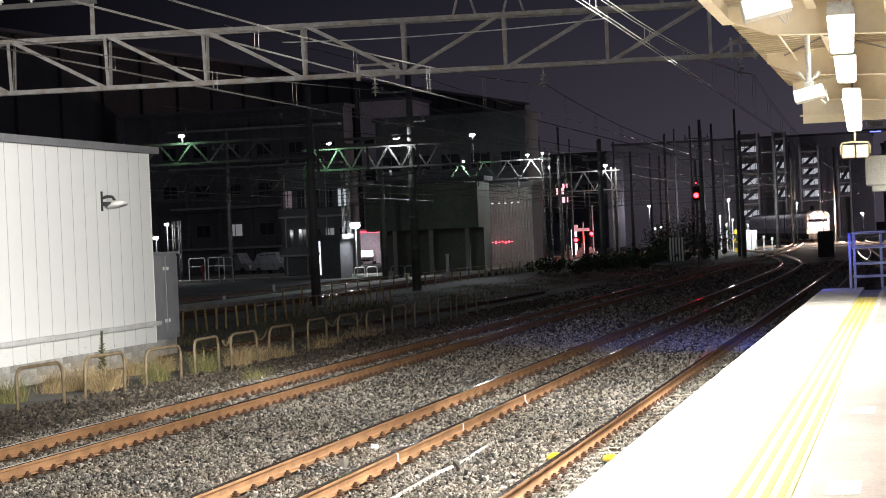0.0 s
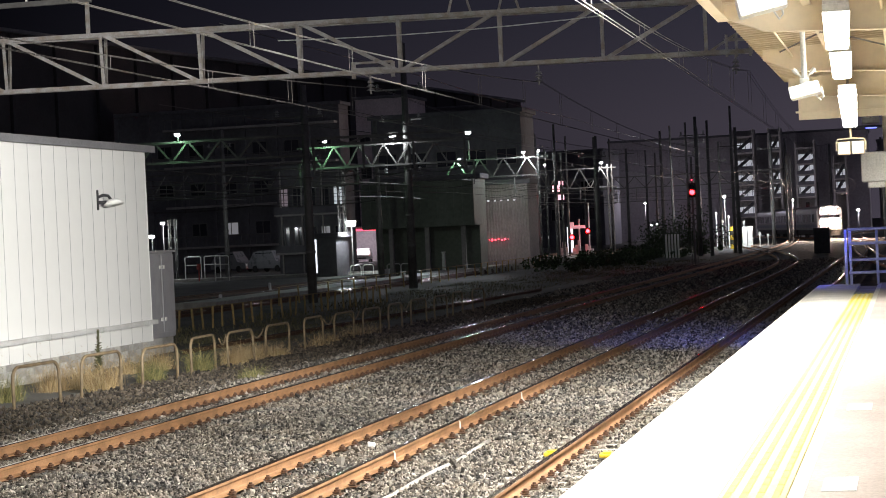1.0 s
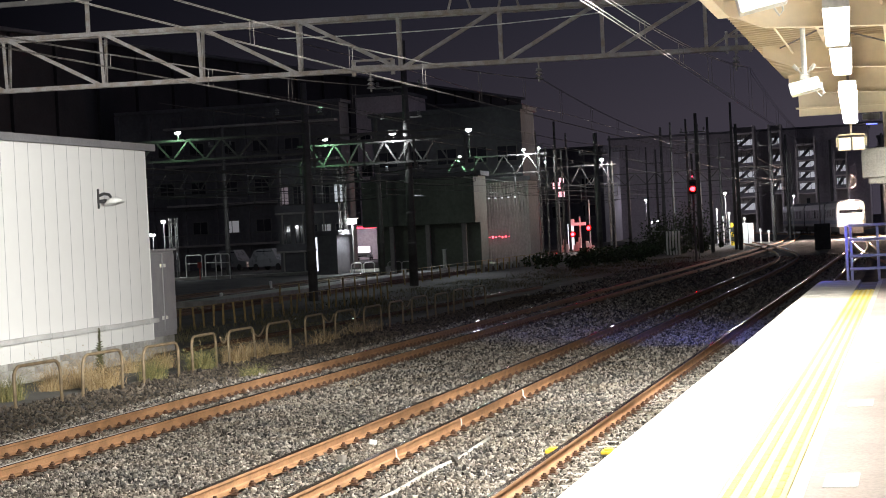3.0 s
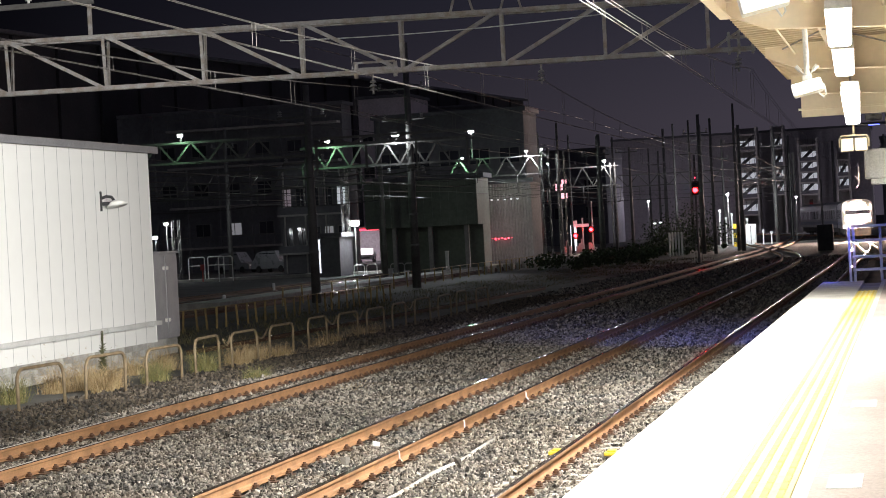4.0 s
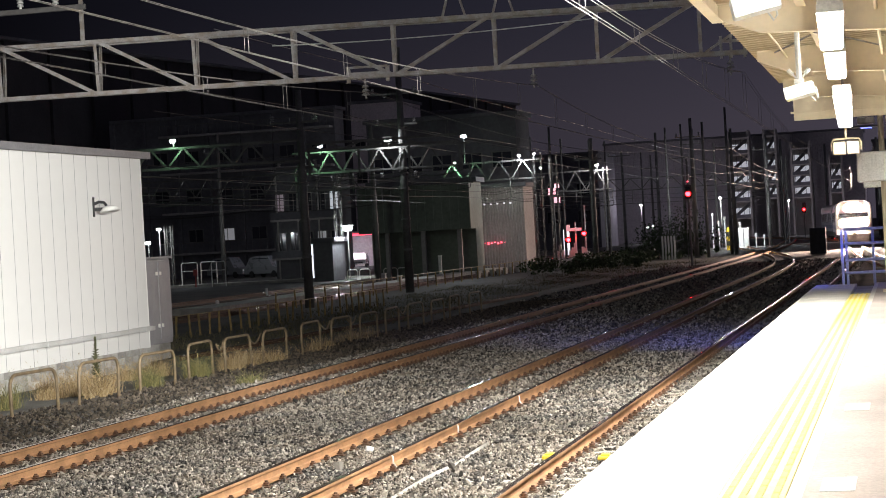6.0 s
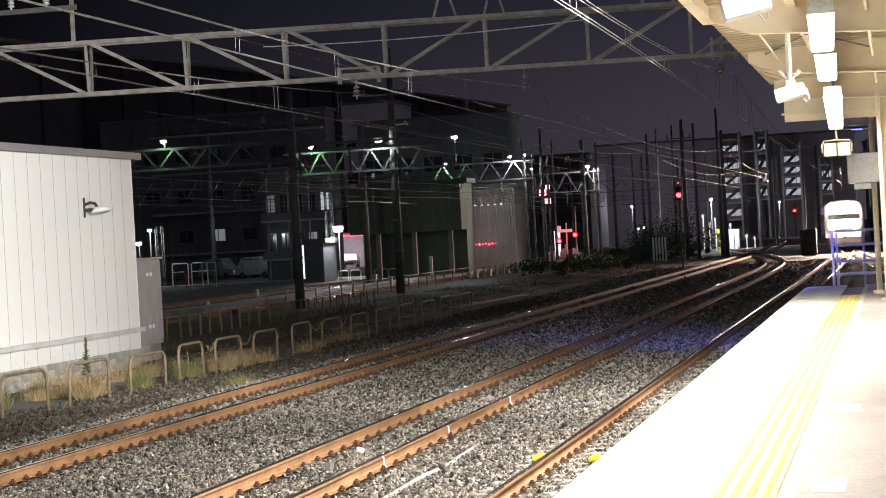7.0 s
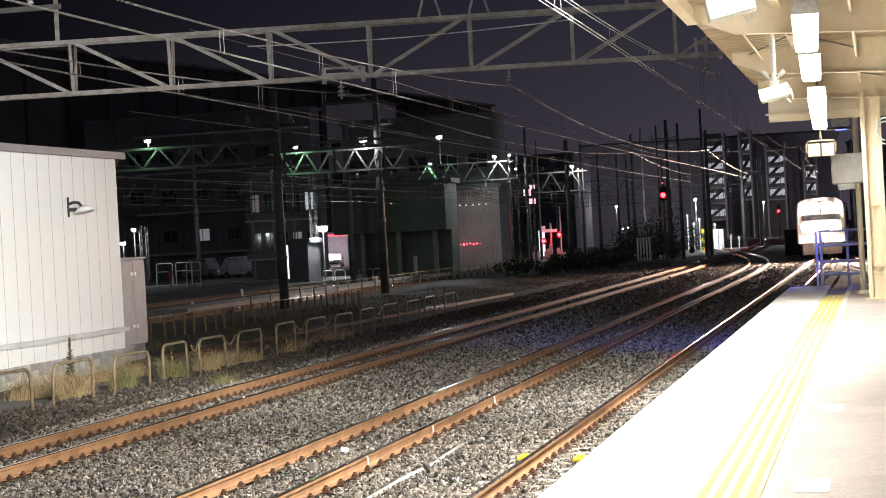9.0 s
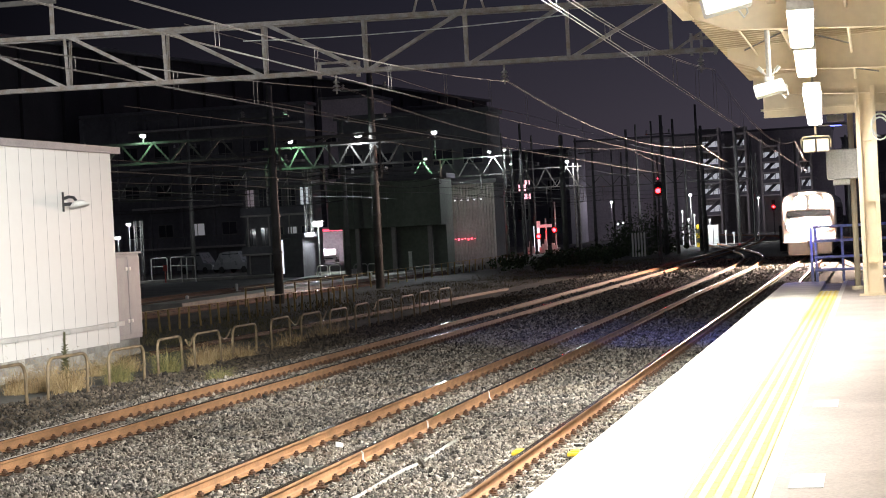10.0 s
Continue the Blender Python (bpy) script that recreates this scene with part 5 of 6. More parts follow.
for x, y, w, h in ((-31.3, 136.5, 0.22, 1.5), (-29.6, 118, 0.25, 0.6), (-34.2, 132, 0.35, 0.55), (-37.2, 145.5, 0.75, 0.85), (-23.6, 60.5, 0.16, 0.5)):
    bm = bmesh.new()
    box(bm, -w / 2, -w / 2, 0, w / 2, w / 2, h, 0.03)
    box(bm, -w * 0.6, -w * 0.6, h, w * 0.6, w * 0.6, h + 0.06, 0.02)
    ob = tagged(part("marker_post", bm, WHITEMETAL), "short white marker post in the yard", "post", "white marker posts")
    ob.matrix_world = pose(x, y, -0.3, 0, random.uniform(-3, 3), 0)
for x, y, w in ((-54.4, 150, 1.3), (-53.0, 150.5, 1.3), (-51.0, 147, 1.1)):
    bm = bmesh.new()
    tube(bm, [(-w / 2, 0, -0.1), (-w / 2, 0, 1.8), (-w / 2 + 0.1, 0, 1.9), (w / 2 - 0.1, 0, 1.9), (w / 2, 0, 1.8), (w / 2, 0, -0.1)], 0.045, 6)
    rod(bm, (-w / 2, 0, 1.25), (w / 2, 0, 1.25), 0.03, 6)
    ob = tagged(part("pipe_frame", bm, WHITEMETAL), "white pipe frame standing in the yard", "pipe frame", "pipe frames")
    ob.matrix_world = pose(x, y, -0.3)
bm = bmesh.new()
box(bm, -0.16, -0.05, 0.9, 0.16, 0.05, 1.35, 0.02)
box(bm, -0.04, -0.04, 0, 0.04, 0.04, 0.9)
ob = tagged(part("red_box", bm, material("faded_red_paint", (0.55, 0.12, 0.11), (0.42, 0.09, 0.08), 0.6)), "small faded red box on a post", "box")
ob.matrix_world = pose(-53.4, 148.5, -0.3)

# ---- buildings ----
def building(name, x0, x1, y0, y1, h, mat, label, rows=(), cols=0, win=(1.4, 1.3), lit=(), overhang=0.25, cat="building"):
    """A block with a roof parapet and framed windows on the side that faces the line."""
    b = tagged(holder(name, pose(x0, y0, -0.3)), label, cat, "buildings round the yard")
    W, D = x1 - x0, y1 - y0
    bm = bmesh.new()
    box(bm, 0, 0, 0, W, D, h)
    part("wall", bm, mat, b)
    bm = bmesh.new()
    box(bm, -overhang, -overhang, h, W + overhang, D + overhang, h + 0.35, 0.03)
    part("roof", bm, WALLDARK, b)
    for r, z in enumerate(rows):
        bm = bmesh.new()
        box(bm, 0, -0.08, z - 0.55, W, -0.003, z - 0.40)
        part("string_course", bm, mat, b)
        for c in range(cols):
            xc = W * (c + 0.5) / cols
            glow = lit and (r, c) in lit
            fr = bmesh.new()
            w, hh = win
            for a in ((xc - w / 2 - 0.08, z - 0.08, xc + w / 2 + 0.08, z), (xc - w / 2 - 0.08, z + hh, xc + w / 2 + 0.08, z + hh + 0.08),
                      (xc - w / 2 - 0.08, z, xc - w / 2, z + hh), (xc + w / 2, z, xc + w / 2 + 0.08, z + hh), (xc - 0.03, z, xc + 0.03, z + hh)):
                box(fr, a[0], -0.09, a[1], a[2], -0.004, a[3])
            window = part("window", fr, GALVDARK, b)
            bm = bmesh.new()
            box(bm, xc - w / 2, -0.03, z, xc + w / 2, -0.006, z + hh)
            part("pane", bm, lit[(r, c)] if glow else PANEGLASS, window)
    return b


office = building("office_building", -80.2, -56.1, 200, 203.5, 16.5, WALLDARK, "dark office building with a few lit windows", (3.75, 7.9, 11.9), 7, (1.5, 1.2), {(0, 3): WINDOWDIM, (0, 5): WINDOWDIM, (1, 6): WINDOWDIM})
for k in range(7):
    xk = 0.1 + k * 3.44
    bm = bmesh.new()
    box(bm, xk - 0.22, -0.5, 0, xk + 0.22, -0.003, 16.4)
    part("pilaster", bm, WALLDARK, office)
for z in (2.4, 6.6, 10.7, 14.6):
    bm = bmesh.new()
    box(bm, 5.5, -1.3, z, 23.9, -0.003, z + 0.22)
    part("balcony_slab", bm, WALLPINK, office)
    for k in range(24):
        bm = bmesh.new()
        rod(bm, (5.7 + k * 0.78, -1.24, z + 0.22), (5.7 + k * 0.78, -1.24, z + 1.2), 0.03, 5)
        part("balcony_post", bm, GALVDARK, office)
    bm = bmesh.new()
    box(bm, 5.5, -1.28, z + 1.2, 23.9, -1.2, z + 1.27)
    part("balcony_rail", bm, GALVDARK, office)
hall = building("long_hall", -20.0, 0.0, 0.0, 200.0, 24.3, HALLCLAD, "long dark hall behind the office building", overhang=0.6)
hall.matrix_basis = pose(-90.9, 139, -0.3, 0, 0, -8.1) @ pose(-20.0, 0, 0)
for k in range(24):
    part("wall_rib", box_bm(20.004, 4.0 + k * 8.2, 0, 20.35, 4.6 + k * 8.2, 24.2), HALLCLAD, hall)
depot = building("depot_building", -37.2, -29.6, 141, 143.5, 6.6, WALLGREEN, "grey-green clad depot building with a deep overhang")
bm = bmesh.new()
box(bm, -0.3, -2.6, 3.3, 7.8, -0.003, 6.5, 0.02)
part("overhang", bm, WALLGREEN, depot)
for x in (1.7, 4.3, 6.9):
    bm = bmesh.new()
    box(bm, x - 0.15, -2.4, 0, x + 0.15, -2.1, 3.3)
    part("pillar", bm, WALLPINK, depot)
for k in range(14):
    bm = bmesh.new()
    box(bm, -0.25 + k * 0.6, -2.64, 3.32, -0.21 + k * 0.6, -2.602, 6.48)
    part("cladding_rib", bm, WALLGREEN, depot)
building("warehouse", -43.8, -31.0, 166, 172, 12.6, WALLDARK, "tall dark warehouse with a purple-grey upper storey", (8.4,), 5, (1.6, 1.2))
annex = building("annex_building", -53.0, -46.9, 168, 171, 8.9, WALLDARK, "dark annex with balconies and a few lit windows", (2.4, 5.75), 5, (0.75, 1.5), {(1, 4): WINDOWANNEX, (1, 0): WINDOWMAUVE, (0, 3): WINDOWDIM})
for z in (1.6, 4.9):
    part("balcony_slab", box_bm(0.0, -1.1, z, 6.1, -0.09, z + 0.16), WALLPINK, annex)
    part("balcony_front", box_bm(0.0, -1.1, z + 0.164, 6.1, -1.04, z + 0.75), WALLDARK, annex)
for k in range(4):
    part("downpipe", box_bm(0.3 + k * 1.85, -0.2, 0.0, 0.42 + k * 1.85, -0.085, 8.8), WALLPINK, annex)
ribbed = building("ribbed_building", -31.7, -27.9, 151, 155, 6.3, WALLPINK, "ribbed pale building catching pink light")
for k in range(17):
    bm = bmesh.new()
    box(bm, 0.02 + k * 0.22, -0.18, 0, 0.10 + k * 0.22, -0.003, 6.25)
    part("rib", bm, WALLPINK, ribbed)
for k in range(9):
    bm = bmesh.new()
    box(bm, 0.15 + k * 0.25, -0.24, 2.05 + 0.05 * (k % 3), 0.27 + k * 0.25, -0.19, 2.18 + 0.05 * (k % 2))
    part("red_light", bm, REDDIM, ribbed)
for k in range(6):
    bm = bmesh.new()
    box(bm, 0.25 + k * 0.5, -0.26, 5.05, 0.37 + k * 0.5, -0.19, 5.15)
    part("white_light", bm, WINDOWLIT, ribbed)
hut = building("lineside_hut", -43.3, -41.5, 145.5, 149, 2.9, WALLDARK, "low dark lineside hut with a lit doorway")
bm = bmesh.new()
box(bm, 0.05, -0.03, 0.3, 0.30, -0.004, 2.8)
part("lit_doorway", bm, WINDOWLIT, hut)
garage = tagged(holder("service_station", pose(-63, 224, -0.3)), "service station canopy with a glowing red edge", "service station")
bm = bmesh.new()
box(bm, 0, -4, 3.6, 6.5, 4, 4.0, 0.03)
part("canopy", bm, WHITEMETAL, garage)
bm = bmesh.new()
box(bm, 0, -4.03, 3.55, 6.5, -4.004, 3.75)
part("red_edge", bm, REDDIM, garage)
bm = bmesh.new()
box(bm, 0, 4.1, 0, 6.5, 4.3, 3.6)
part("back_wall", bm, WALLPINK, garage)
for x in (1.0, 5.6):
    bm = bmesh.new()
    box(bm, x - 0.15, -0.15, 0, x + 0.15, 0.15, 3.6, 0.02)
    part("pillar", bm, WALLPINK, garage)
point_lamp("station_canopy_light", (-60.5, 221.0, 2.9), 1300, (0.95, 0.82, 1.0), 0.4)


def car(at, turn, mat, label, length=4.4, tall=1.5):
    c = tagged(holder("parked_car", pose(*at, 0, 0, turn)), label, "car", "parked cars")
    bm = bmesh.new()
    side = [(-length / 2, 0.35), (-length / 2, 0.85), (-length / 2 + 0.15, 0.98), (-length * 0.36, tall * 0.93), (-length * 0.2, tall), (length * 0.12, tall), (length * 0.27, 1.0), (length / 2 - 0.1, 0.86), (length / 2, 0.6), (length / 2, 0.35)]
    rings = [[bm.verts.new((x, y * (0.82 if z > 1.05 else 1.0), z)) for x, z in side] for y in (-0.84, -0.78, 0.78, 0.84)]
    for r0, r1 in zip(rings, rings[1:]):
        for i in range(len(side)):
            bm.faces.new((r0[i], r0[(i + 1) % len(side)], r1[(i + 1) % len(side)], r1[i]))
    bm.faces.new(rings[0][::-1])
    bm.faces.new(rings[-1])
    bmesh.ops.recalc_face_normals(bm, faces=bm.faces)
    part("body", bm, mat, c)
    for s in (-1, 1):
        for x in (-length * 0.3, length * 0.3):
            bm = bmesh.new()
            rod(bm, (x, s * 0.70, 0.31), (x, s * 0.87, 0.31), 0.31, 16)
            part("wheel", bm, TYRE, c)
        bm = bmesh.new()
        box(bm, -length * 0.3, s * 0.70 - 0.03, 1.05, length * 0.14, s * 0.70 + 0.03, tall * 0.9, 0.01)
        part("side_window", bm, PANEGLASS, c)
        bm = bmesh.new()
        box(bm, length / 2 - 0.08, s * 0.6 - 0.16, 0.62, length / 2 + 0.015, s * 0.6 + 0.16, 0.78, 0.02)
        part("headlight", bm, WHITEMETAL, c)
    bm = bmesh.new()
    box(bm, length / 2 - 0.04, -0.5, 0.42, length / 2 + 0.02, 0.5, 0.56, 0.01)
    part("grille", bm, DARKMETAL, c)
    return c


car((-64.0, 188, -0.3), -25, CARPAINT, "silver minivan parked in the dark beside the yard", 4.7, 2.0)
car((-58.2, 182, -0.3), -25, CARPAINT, "grey minivan parked beside another car", 4.7, 2.0)
car((-59.9, 221, -0.3), -80, WHITEMETAL, "white car under the service station lights", 4.4, 1.55)

# level crossing beyond the yard
cross = tagged(holder("level_crossing_signal", pose(-31.9, 200, -0.3)), "level crossing signal with two red lamps lit", "crossing signal")
bm = bmesh.new()
rod(bm, (0, 0, 0), (0, 0, 3.6), 0.09, 8)
rod(bm, (0.95, 0.2, 0), (0.95, 0.2, 5.2), 0.07, 8)
part("pole", bm, WHITEMETAL, cross)
for x, z in ((-0.75, 1.85), (0.85, 2.4)):
    bm = bmesh.new()
    rod(bm, (x, -0.16, z), (x, -0.08, z), 0.17, 14)
    part("red_lamp", bm, REDLENS, cross)
    bm = bmesh.new()
    rod(bm, (x, -0.08, z), (x, 0.0, z), 0.32, 14)
    part("lamp_board", bm, DARKMETAL, cross)
bm = bmesh.new()
box(bm, -0.9, -0.1, 2.7, 0.6, 0.05, 3.0, 0.02)
box(bm, -0.9, -0.1, 3.0, -0.55, 0.05, 3.35, 0.02)
part("direction_board", bm, glowing("pale_red_sign_glow", (1.0, 0.40, 0.45), 0.5), cross)
sign = tagged(holder("shop_sign", pose(-33.5, 204, -0.3)), "white upright shop sign of plain shapes", "sign")
bm = bmesh.new()
box(bm, -0.3, -0.08, 0.3, 0.3, 0.08, 2.9, 0.02)
part("sign_panel", bm, WINDOWLIT, sign)
sign = tagged(holder("rooftop_sign", pose(-32.6, 192, -0.3)), "pink and white lit sign of plain shapes on a mast", "sign")
bm = bmesh.new()
rod(bm, (0, 0, 0), (0, 0, 5.4), 0.12, 8)
part("mast", bm, GALVDARK, sign)
for x, z, w, h in ((-0.1, 6.3, 0.7, 0.6), (0.4, 6.9, 0.45, 0.4), (0.25, 5.5, 0.8, 0.5)):
    bm = bmesh.new()
    box(bm, x - w / 2, -0.08, z, x + w / 2, 0.06, z + h, 0.02)
    part("sign_panel", bm, glowing("pink_sign_glow", (1.0, 0.42, 0.52), 2.0), sign)
for k in range(9):
    bm = bmesh.new()
    h = random.uniform(0.6, 1.6)
    box(bm, -0.14, -0.14, 0, 0.14, 0.14, h, 0.03)
    ob = tagged(part("crossing_post", bm, WHITEMETAL), "pale post beside the level crossing", "post", "posts at the level crossing")
    ob.matrix_world = pose(-33.6 + k * 0.42, 199 - (k % 3), -0.3)
for k in range(5):
    bm = bmesh.new()
    box(bm, -0.07, -0.05, 0, 0.07, 0.05, 1.9, 0.02)
    ob = tagged(part("white_board_fence", bm, WHITEMETAL), "upright pale board beside the track", "board", "upright pale boards")
    ob.matrix_world = pose(-18.9 + k * 0.24, 162, -0.3)
for k in range(2):
    g = tagged(holder("crossing_barrier", pose(-16.9 + k * 0.75, 200, -0.3)), "yellow and black level crossing barrier post", "barrier", "crossing barriers")
    for i in range(5):
        bm = bmesh.new()
        rod(bm, (0, 0, i * 0.44), (0, 0, i * 0.44 + 0.435), 0.17, 10)
        part("band", bm, YELLOWPAINT if i % 2 == 0 else DARKMETAL, g)

# railway signal at red
sig = tagged(holder("railway_signal", pose(-13.25, 129, -0.3)), "railway colour light signal showing red on a mast", "railway signal")
bm = bmesh.new()
rod(bm, (0, 0, 0), (0, 0, 6.9), 0.07, 10)
part("mast", bm, GALVDARK, sig)
bm = bmesh.new()
box(bm, -0.24, -0.2, 4.35, 0.24, 0.0, 5.25, 0.1)
head = part("signal_head", bm, DARKMETAL, sig)
for k, z in enumerate((4.67, 5.0)):
    bm = bmesh.new()
    # lens drawn wider than life to take in its glow
    rod(bm, (0, -0.225, z), (0, -0.20, z), 0.155, 16)
    part("lens", bm, REDLENS if k == 0 else WINDSCREEN, head)
    bm = bmesh.new()
    box(bm, -0.13, -0.42, z + 0.125, 0.13, -0.2, z + 0.145)
    part("hood", bm, DARKMETAL, head)
bm = bmesh.new()
rod(bm, (0, -0.15, 5.45), (0, -0.1, 5.45), 0.05, 12)
part("marker_lamp", bm, REDDIM, sig)
bm = bmesh.new()
for a in range(4):
    p = [Vector((0.33 * math.cos(math.pi / 2 * i), -0.1, 3.25 + 0.33 * math.sin(math.pi / 2 * i))) for i in (a, a + 1)]
    bar(bm, p[0] + Vector((-0.44, 0, 0)), p[1] + Vector((-0.44, 0, 0)), 0.04, 0.03)
rod(bm, (-0.27, -0.05, 3.25), (0.0, -0.05, 3.25), 0.025, 6)
part("diamond_sign", bm, CONCRETE, sig)
bm = bmesh.new()
for s in (-0.2, 0.2):
    rod(bm, (s, 0.15, 0), (s, 0.15, 5.9), 0.02, 6)
for k in range(14):
    rod(bm, (-0.2, 0.15, 0.3 + k * 0.4), (0.2, 0.15, 0.3 + k * 0.4), 0.014, 5)
part("ladder", bm, GALVDARK, sig)
sig2 = tagged(holder("railway_signal", pose(-11.9, 252, -0.3)), "distant railway signal with a red lamp", "railway signal")
bm = bmesh.new()
rod(bm, (0, 0, 0), (0, 0, 4.6), 0.085, 10)
part("mast", bm, GALVDARK, sig2)
bm = bmesh.new()
box(bm, -0.22, -0.2, 3.3, 0.22, 0, 4.6, 0.08)
part("signal_head", bm, DARKMETAL, sig2)
bm = bmesh.new()
rod(bm, (0, -0.23, 3.76), (0, -0.2, 3.76), 0.14, 14)
part("lens", bm, REDLENS, sig2)

relay = tagged(holder("relay_box", pose(-5.95, 144, -0.25)), "dark lineside relay box with a thin mast", "equipment box")
bm = bmesh.new()
box(bm, -0.55, -0.4, 0.15, 0.55, 0.4, 1.95, 0.03)
part("case", bm, DARKMETAL, relay)
bm = bmesh.new()
box(bm, -0.45, -0.3, 0, 0.45, 0.3, 0.15)
part("plinth", bm, CONCRETE, relay)
bm = bmesh.new()
rod(bm, (-0.12, 0, 1.95), (-0.12, 0, 5.1), 0.04, 8)
part("mast", bm, GALVDARK, relay)


# apartment blocks with lit stairwells, far behind
def stair_tower(x0, x1, y, floors, label):
    b = tagged(holder("stair_tower", pose(x0, y, -0.3)), label, "building", "lit stair towers")
    W = x1 - x0
    top = floors[-1] + 3.0
    for s in (0, W):
        bm = bmesh.new()
        box(bm, s - 0.15, 0, 0, s + 0.15, 5, top)
        part("pier", bm, WALLPINK, b)
    bm = bmesh.new()
    box(bm, 0.15, 4.6, 0, W - 0.15, 5, top)
    part("back_wall", bm, WALLPINK, b)
    for f in floors + (floors[-1] + 2.6,):
        bm = bmesh.new()
        box(bm, 0.15, 0, f - 0.85, W - 0.15, 4.6, f - 0.65)
        part("landing", bm, WALLPINK, b)
    for f in floors:
        bm = bmesh.new()
        box(bm, 0.2, 4.5, f - 0.5, W - 0.2, 4.596, f + 0.95)
        part("lit_window", bm, WINDOWFAR, b)
        bm = bmesh.new()
        box(bm, 0.15, 0.0, f - 0.65, W - 0.15, 0.08, f - 0.1)
        part("balustrade", bm, WALLDARK, b)
        for k in range(int(W / 0.8)):
            part("mullion", box_bm(0.5 + k * 0.8, 0.1, f - 0.65, 0.58 + k * 0.8, 0.16, f + 1.6), WALLDARK, b)
        bm = bmesh.new()
        bar(bm, (0.2, 2.2, f - 0.6), (W - 0.2, 2.2, f + 1.7), 0.3, 0.5)
        part("stair_flight", bm, WALLDARK, b)
    return b


stair_tower(-27.2, -23.9, 330, (3.9, 6.6, 9.1, 11.5, 14.3), "apartment stair tower with white lit landings")
stair_tower(-21.4, -19.6, 330, (6.9, 9.2, 11.5, 14.3), "narrow apartment stair tower with white lit landings")
stair_tower(-17.2, -14.3, 330, (6.7, 8.6, 10.3, 12.0), "wide apartment stair tower with white lit landings")
stair_tower(-11.3, -9.4, 330, (7.2, 9.3), "low apartment stair tower with white lit landings")
building("apartment_block", -48, -6, 336, 350, 16.5, APARTMENT, "dim pale apartment block behind the lit stair towers")
# added lamps lift the apartment wall towards the brightness of night haze
for x, y, z in ((-27.7, 318, 6.3), (-7.4, 318, 3.2), (-17.2, 316, 5.2), (-40.0, 317, 5.8), (4.0, 350, 6.0)):
    lamp = yard_lamp(x, y, z, 0.28, "lamp added before the apartment blocks as fill light", z + 0.3)
    point_lamp("added_fill_light", (x, y - 0.6, z - 0.3), 750, (0.93, 0.86, 1.0), 0.3)
for x0, x1, y, h in ((-150, -105, 260, 18), (-104, -80, 250, 12), (-82, -60, 290, 21), (-58, -44, 300, 14), (-5, 30, 380, 16), (31, 70, 390, 11), (-125, -98, 330, 26)):
    building("city_block", x0, x1, y, y + 18, h, WALLDARK, "unlit city building behind the railway yard", (4, 8), max(3, int((x1 - x0) / 4)), (1.8, 1.6))
building("mauve_block", -65.2, -58.8, 240, 250, 19.6, PALEWALL, "tall pale mauve building behind the warehouse", (6.0, 10.0, 14.0), 3, (1.2, 1.2))


# ---- shrubs ----
def shrub(at, w, d, h, seed, label):
    rng = random.Random(seed)
    verts, faces = [], []
    clumps = [(rng.gauss(0, w * 0.28), rng.gauss(0, d * 0.28), h * rng.uniform(0.25, 0.8), rng.uniform(0.25, 0.5) * h) for _ in range(9)]
    for cx, cy, cz, cr in clumps:
        for _ in range(70):
            v = Vector((rng.gauss(0, 1), rng.gauss(0, 1), rng.gauss(0, 1))).normalized() * cr * rng.uniform(0.5, 1.1)
            p = Vector((cx, cy, cz)) + v
            if p.z < 0:
                p.z = abs(p.z) * 0.3
            a = Vector((rng.gauss(0, 1), rng.gauss(0, 1), rng.gauss(0, 1))).normalized() * 0.12
            b = a.cross(Vector((rng.gauss(0, 1), rng.gauss(0, 1), rng.gauss(0, 1)))).normalized() * 0.06
            i = len(verts)
            verts += [tuple(p - a), tuple(p - b), tuple(p + a), tuple(p + b)]
            faces.append((i, i + 1, i + 2, i + 3))
    ob = mesh_from("shrub", verts, faces, SHRUB)
    ob.location = at
    return tagged(ob, label, "shrub", kind="stuff")


for k in range(9, 24):
    y = 98 + k * 3.4
    shrub((-22.5 + 2.0 * math.sin(k * 1.7) + (k * 0.12), y, -0.3), 3.0, 3.0, 0.55 + 0.5 * abs(math.sin(k * 2.3)), 100 + k, "dark overgrown shrubs beside the yard fence")
for k in range(5):
    shrub((-21.0 + k * 0.9, 168 + (k % 3) * 5, -0.3), 3.4, 3.0, 2.6 + (k % 4) * 0.6, 200 + k, "tall dark bushes beyond the tracks")
for k in range(46):
    y = 54 + k * 2.1
    x = -18.2 + 1.4 * math.sin(k * 2.1)
    tuft("grass_tuft", (x - 1.2, y, -0.3), 90, 0.28, 1.0, DULLGRASS, "dull grass between the fence and the track", 300 + k)


# ---- wires along the yard ----
for x, z, y0, y1 in ((-25.3, 5.2, 60, 230), (-27.9, 5.05, 60, 230), (-27.9, 5.9, 60, 230), (-32.6, 5.05, 70, 230), (-32.6, 5.9, 70, 230), (-36.2, 5.0, 80, 230), (-22.6, 7.0, 60, 230), (-24.6, 8.3, 60, 230), (-20.5, 9.4, 60, 230)):
    bm = bmesh.new()
    tube(bm, [(x + 0.1 * math.sin(y * 0.1), y, z - 0.10 * math.sin(math.pi * ((y - 6) % 40) / 40)) for y in np.arange(y0, y1, 4.0)], 0.015, 5)
    tagged(part("yard_wire", bm, WIREDARK), "wire running along the yard tracks", "wire", "yard wires")

rng = random.Random(21)
for k in range(13):
    y = rng.uniform(150, 262)
    bearing = -0.171 + k * 0.0075 + rng.uniform(-0.002, 0.002)
    mast(bearing * y, y, rng.uniform(9, 12.5), "faint slim mast against the night sky", 0.15, ((9.0, 1.2),) if k % 2 else ())

# low dry growth over the unlit ground beside the tracks
rng = np.random.default_rng(8)
n = 12000
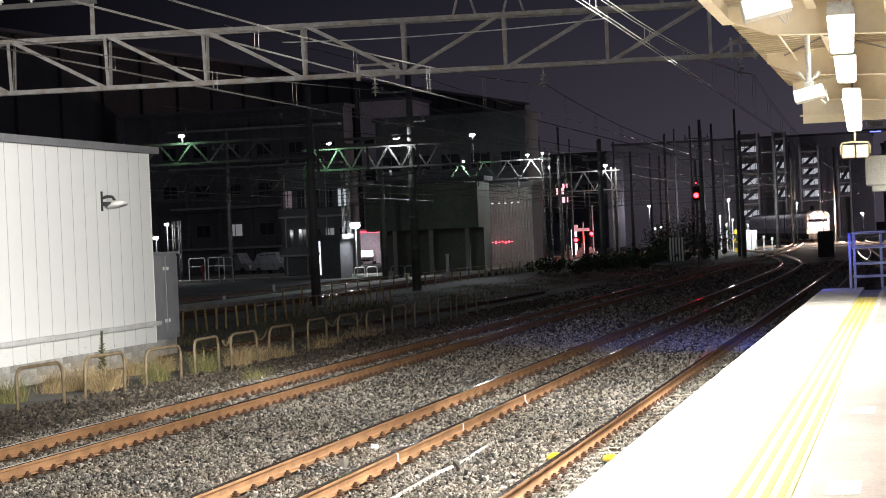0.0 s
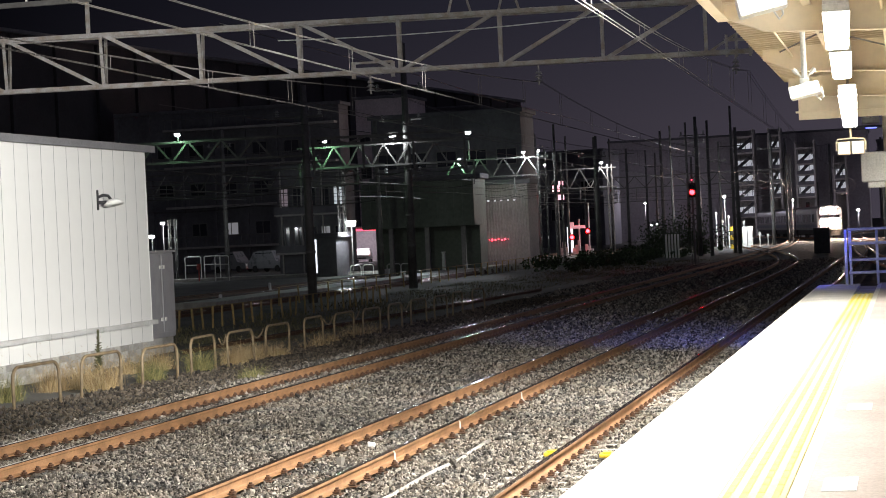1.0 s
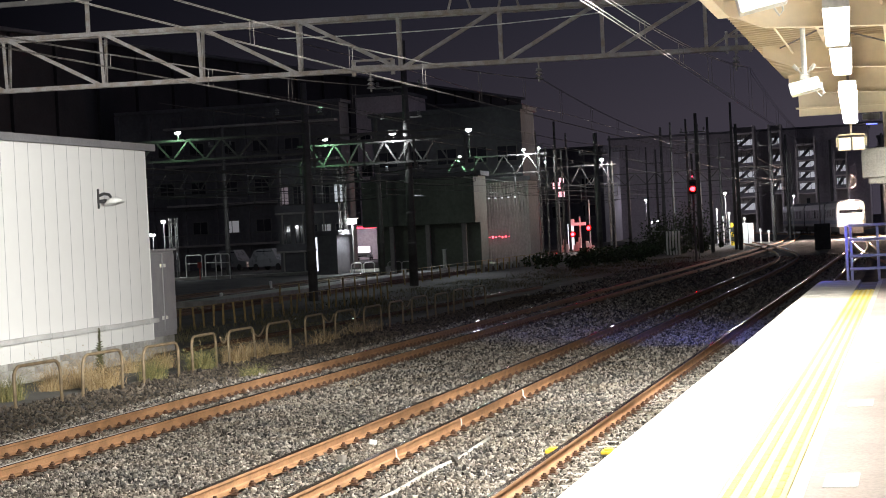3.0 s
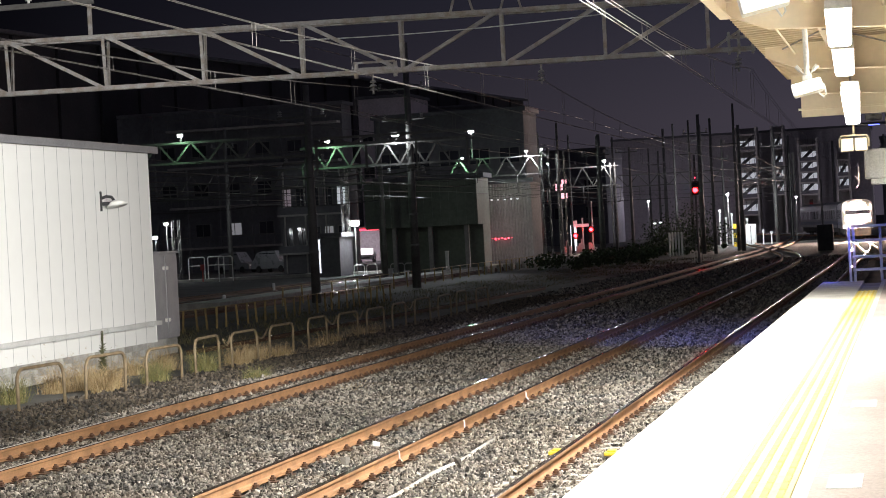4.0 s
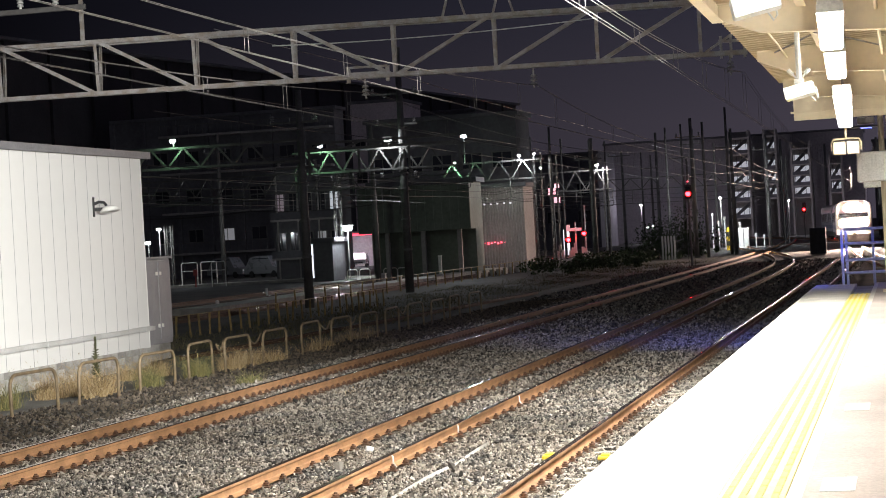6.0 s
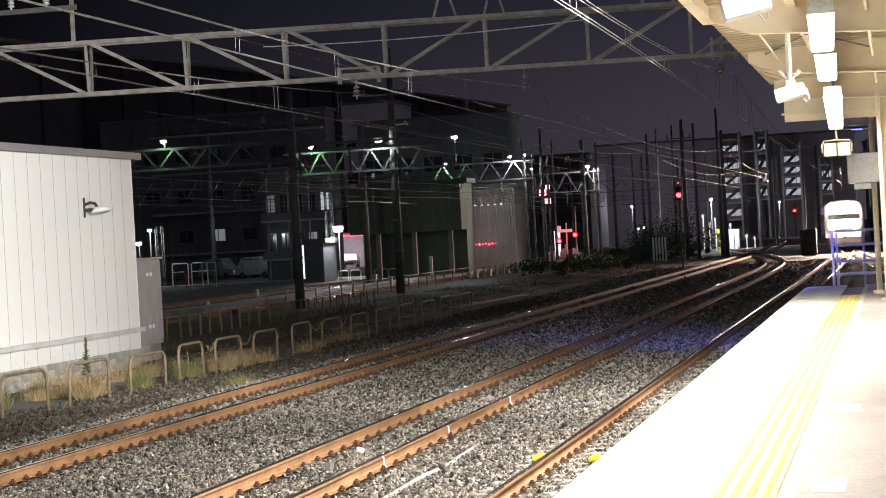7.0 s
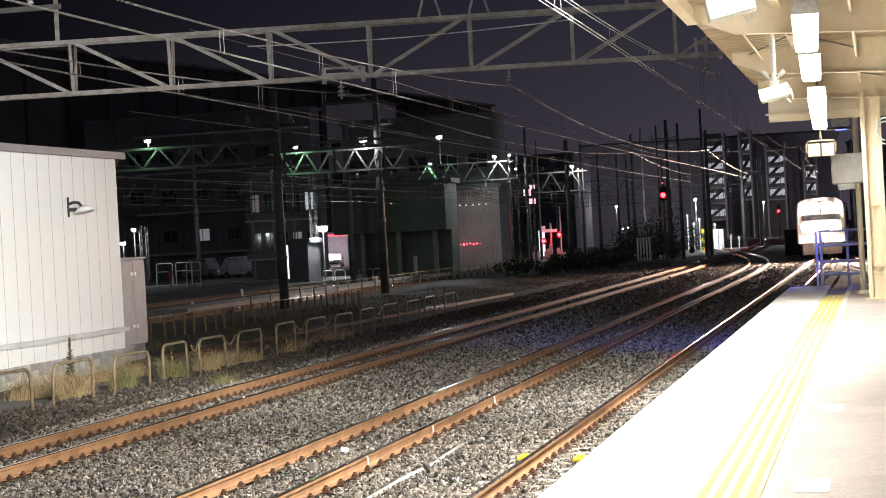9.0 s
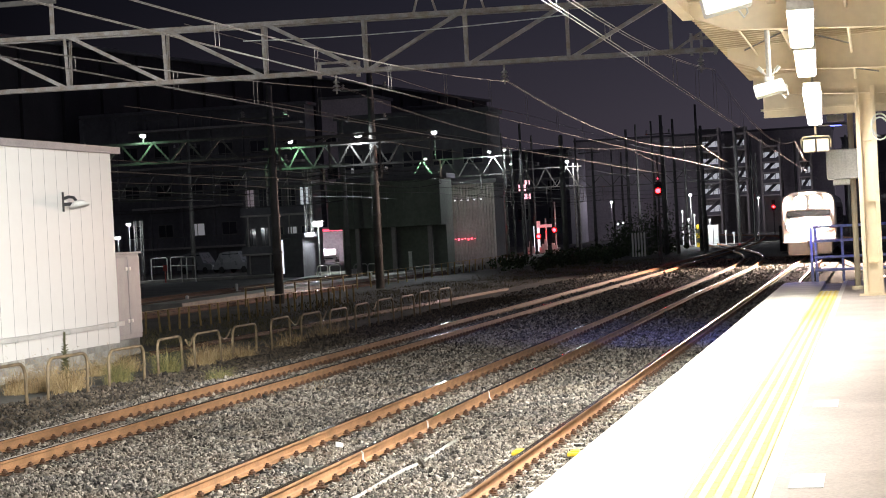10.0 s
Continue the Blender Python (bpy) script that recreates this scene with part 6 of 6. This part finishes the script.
gx, gy = rng.uniform(-24.2, -16.6, n), 54 + 95 * rng.uniform(0, 1, n) ** 1.3
gx -= np.where(gy > 110, rng.uniform(-6, 0, n), 0)
gh = rng.uniform(0.06, 0.30, n) * (0.55 + 0.45 * np.sin(gx * 1.3) * np.sin(gy * 0.55))
ga, gw, gl = rng.uniform(0, 6.283, n), rng.uniform(0.008, 0.018, n), rng.uniform(0, 0.22, n)
gverts = np.stack([np.stack([gx - gw, gy, np.full(n, -0.31)], 1), np.stack([gx + gw, gy, np.full(n, -0.31)], 1), np.stack([gx + gl * np.cos(ga), gy + gl * np.sin(ga), -0.31 + np.abs(gh)], 1)], 1).reshape(-1, 3)
ob = mesh_from("wild_grass", gverts.tolist(), np.arange(3 * n).reshape(-1, 3).tolist(), DULLGRASS)
tagged(ob, "sparse dull wild grass on the unlit yard ground", "grass", kind="stuff")

ch = tagged(holder("crossing_cabinet", pose(-15.4, 200.5, -0.3)), "pale crossing equipment cabinet lit by a lamp", "cabinet")
part("case", box_bm(-0.5, -0.35, 0.1, 0.5, 0.35, 2.1, bevel=0.03), WHITEMETAL, ch)
part("plinth", box_bm(-0.45, -0.3, 0, 0.45, 0.3, 0.1), CONCRETE, ch)
part("door_strip", box_bm(-0.03, -0.362, 0.2, 0.03, -0.352, 2.0), DARKMETAL, ch)
bm = bmesh.new()
box(bm, -24, 205, -0.3, -6.5, 209, -0.16)
tagged(part("crossing_road", bm, CONCRETE), "pale level crossing road surface", "road", kind="structure")
for k, (x, y, h) in enumerate(((-18.6, 203, 3.4), (-18.0, 203, 2.6), (-17.5, 204, 3.0), (-16.0, 204, 2.4), (-14.4, 203, 1.2), (-13.6, 203, 1.0))):
    bm = bmesh.new()
    rod(bm, (0, 0, 0), (0, 0, h), 0.07, 8)
    box(bm, -0.12, -0.1, h, 0.12, 0.1, h + 0.3, 0.03)
    ob = tagged(part("crossing_post", bm, WHITEMETAL), "pale post beside the level crossing", "post", "posts at the level crossing")
    ob.matrix_world = pose(x, y, -0.3)


def marker_post(x, y, h, mat, label):
    p = tagged(holder("marker_post", pose(x, y, -0.33)), label, "post", "marker posts in the yard")
    bm = bmesh.new()
    rod(bm, (0, 0, 0), (0, 0, h), 0.09, 10, 0.08)
    part("post", bm, mat, p)
    bm = bmesh.new()
    rod(bm, (0, 0, h), (0, 0, h + 0.06), 0.1, 10, 0.04)
    part("cap", bm, mat, p)
    bm = bmesh.new()
    box(bm, -0.2, -0.2, 0, 0.2, 0.2, 0.08, 0.015)
    part("footing", bm, CONCRETE, p)


marker_post(-31.3, 89.8, 0.42, WHITEPAINT, "white marker post on the dark yard ground")
marker_post(-33.2, 147.3, 1.39, WHITEPAINT, "tall white marker post on the dark yard ground")
marker_post(-39.2, 149.4, 0.58, WHITEMETAL, "short pale marker post beside the yard track")
marker_post(-38.5, 151.6, 0.51, WHITEMETAL, "short pale marker post beside the yard track")
marker_post(-35.6, 110.7, 0.43, WHITEPAINT, "white marker post on the dark yard ground")
marker_post(-37.1, 152.7, 0.51, WHITEMETAL, "short pale marker post beside the yard track")

motions()
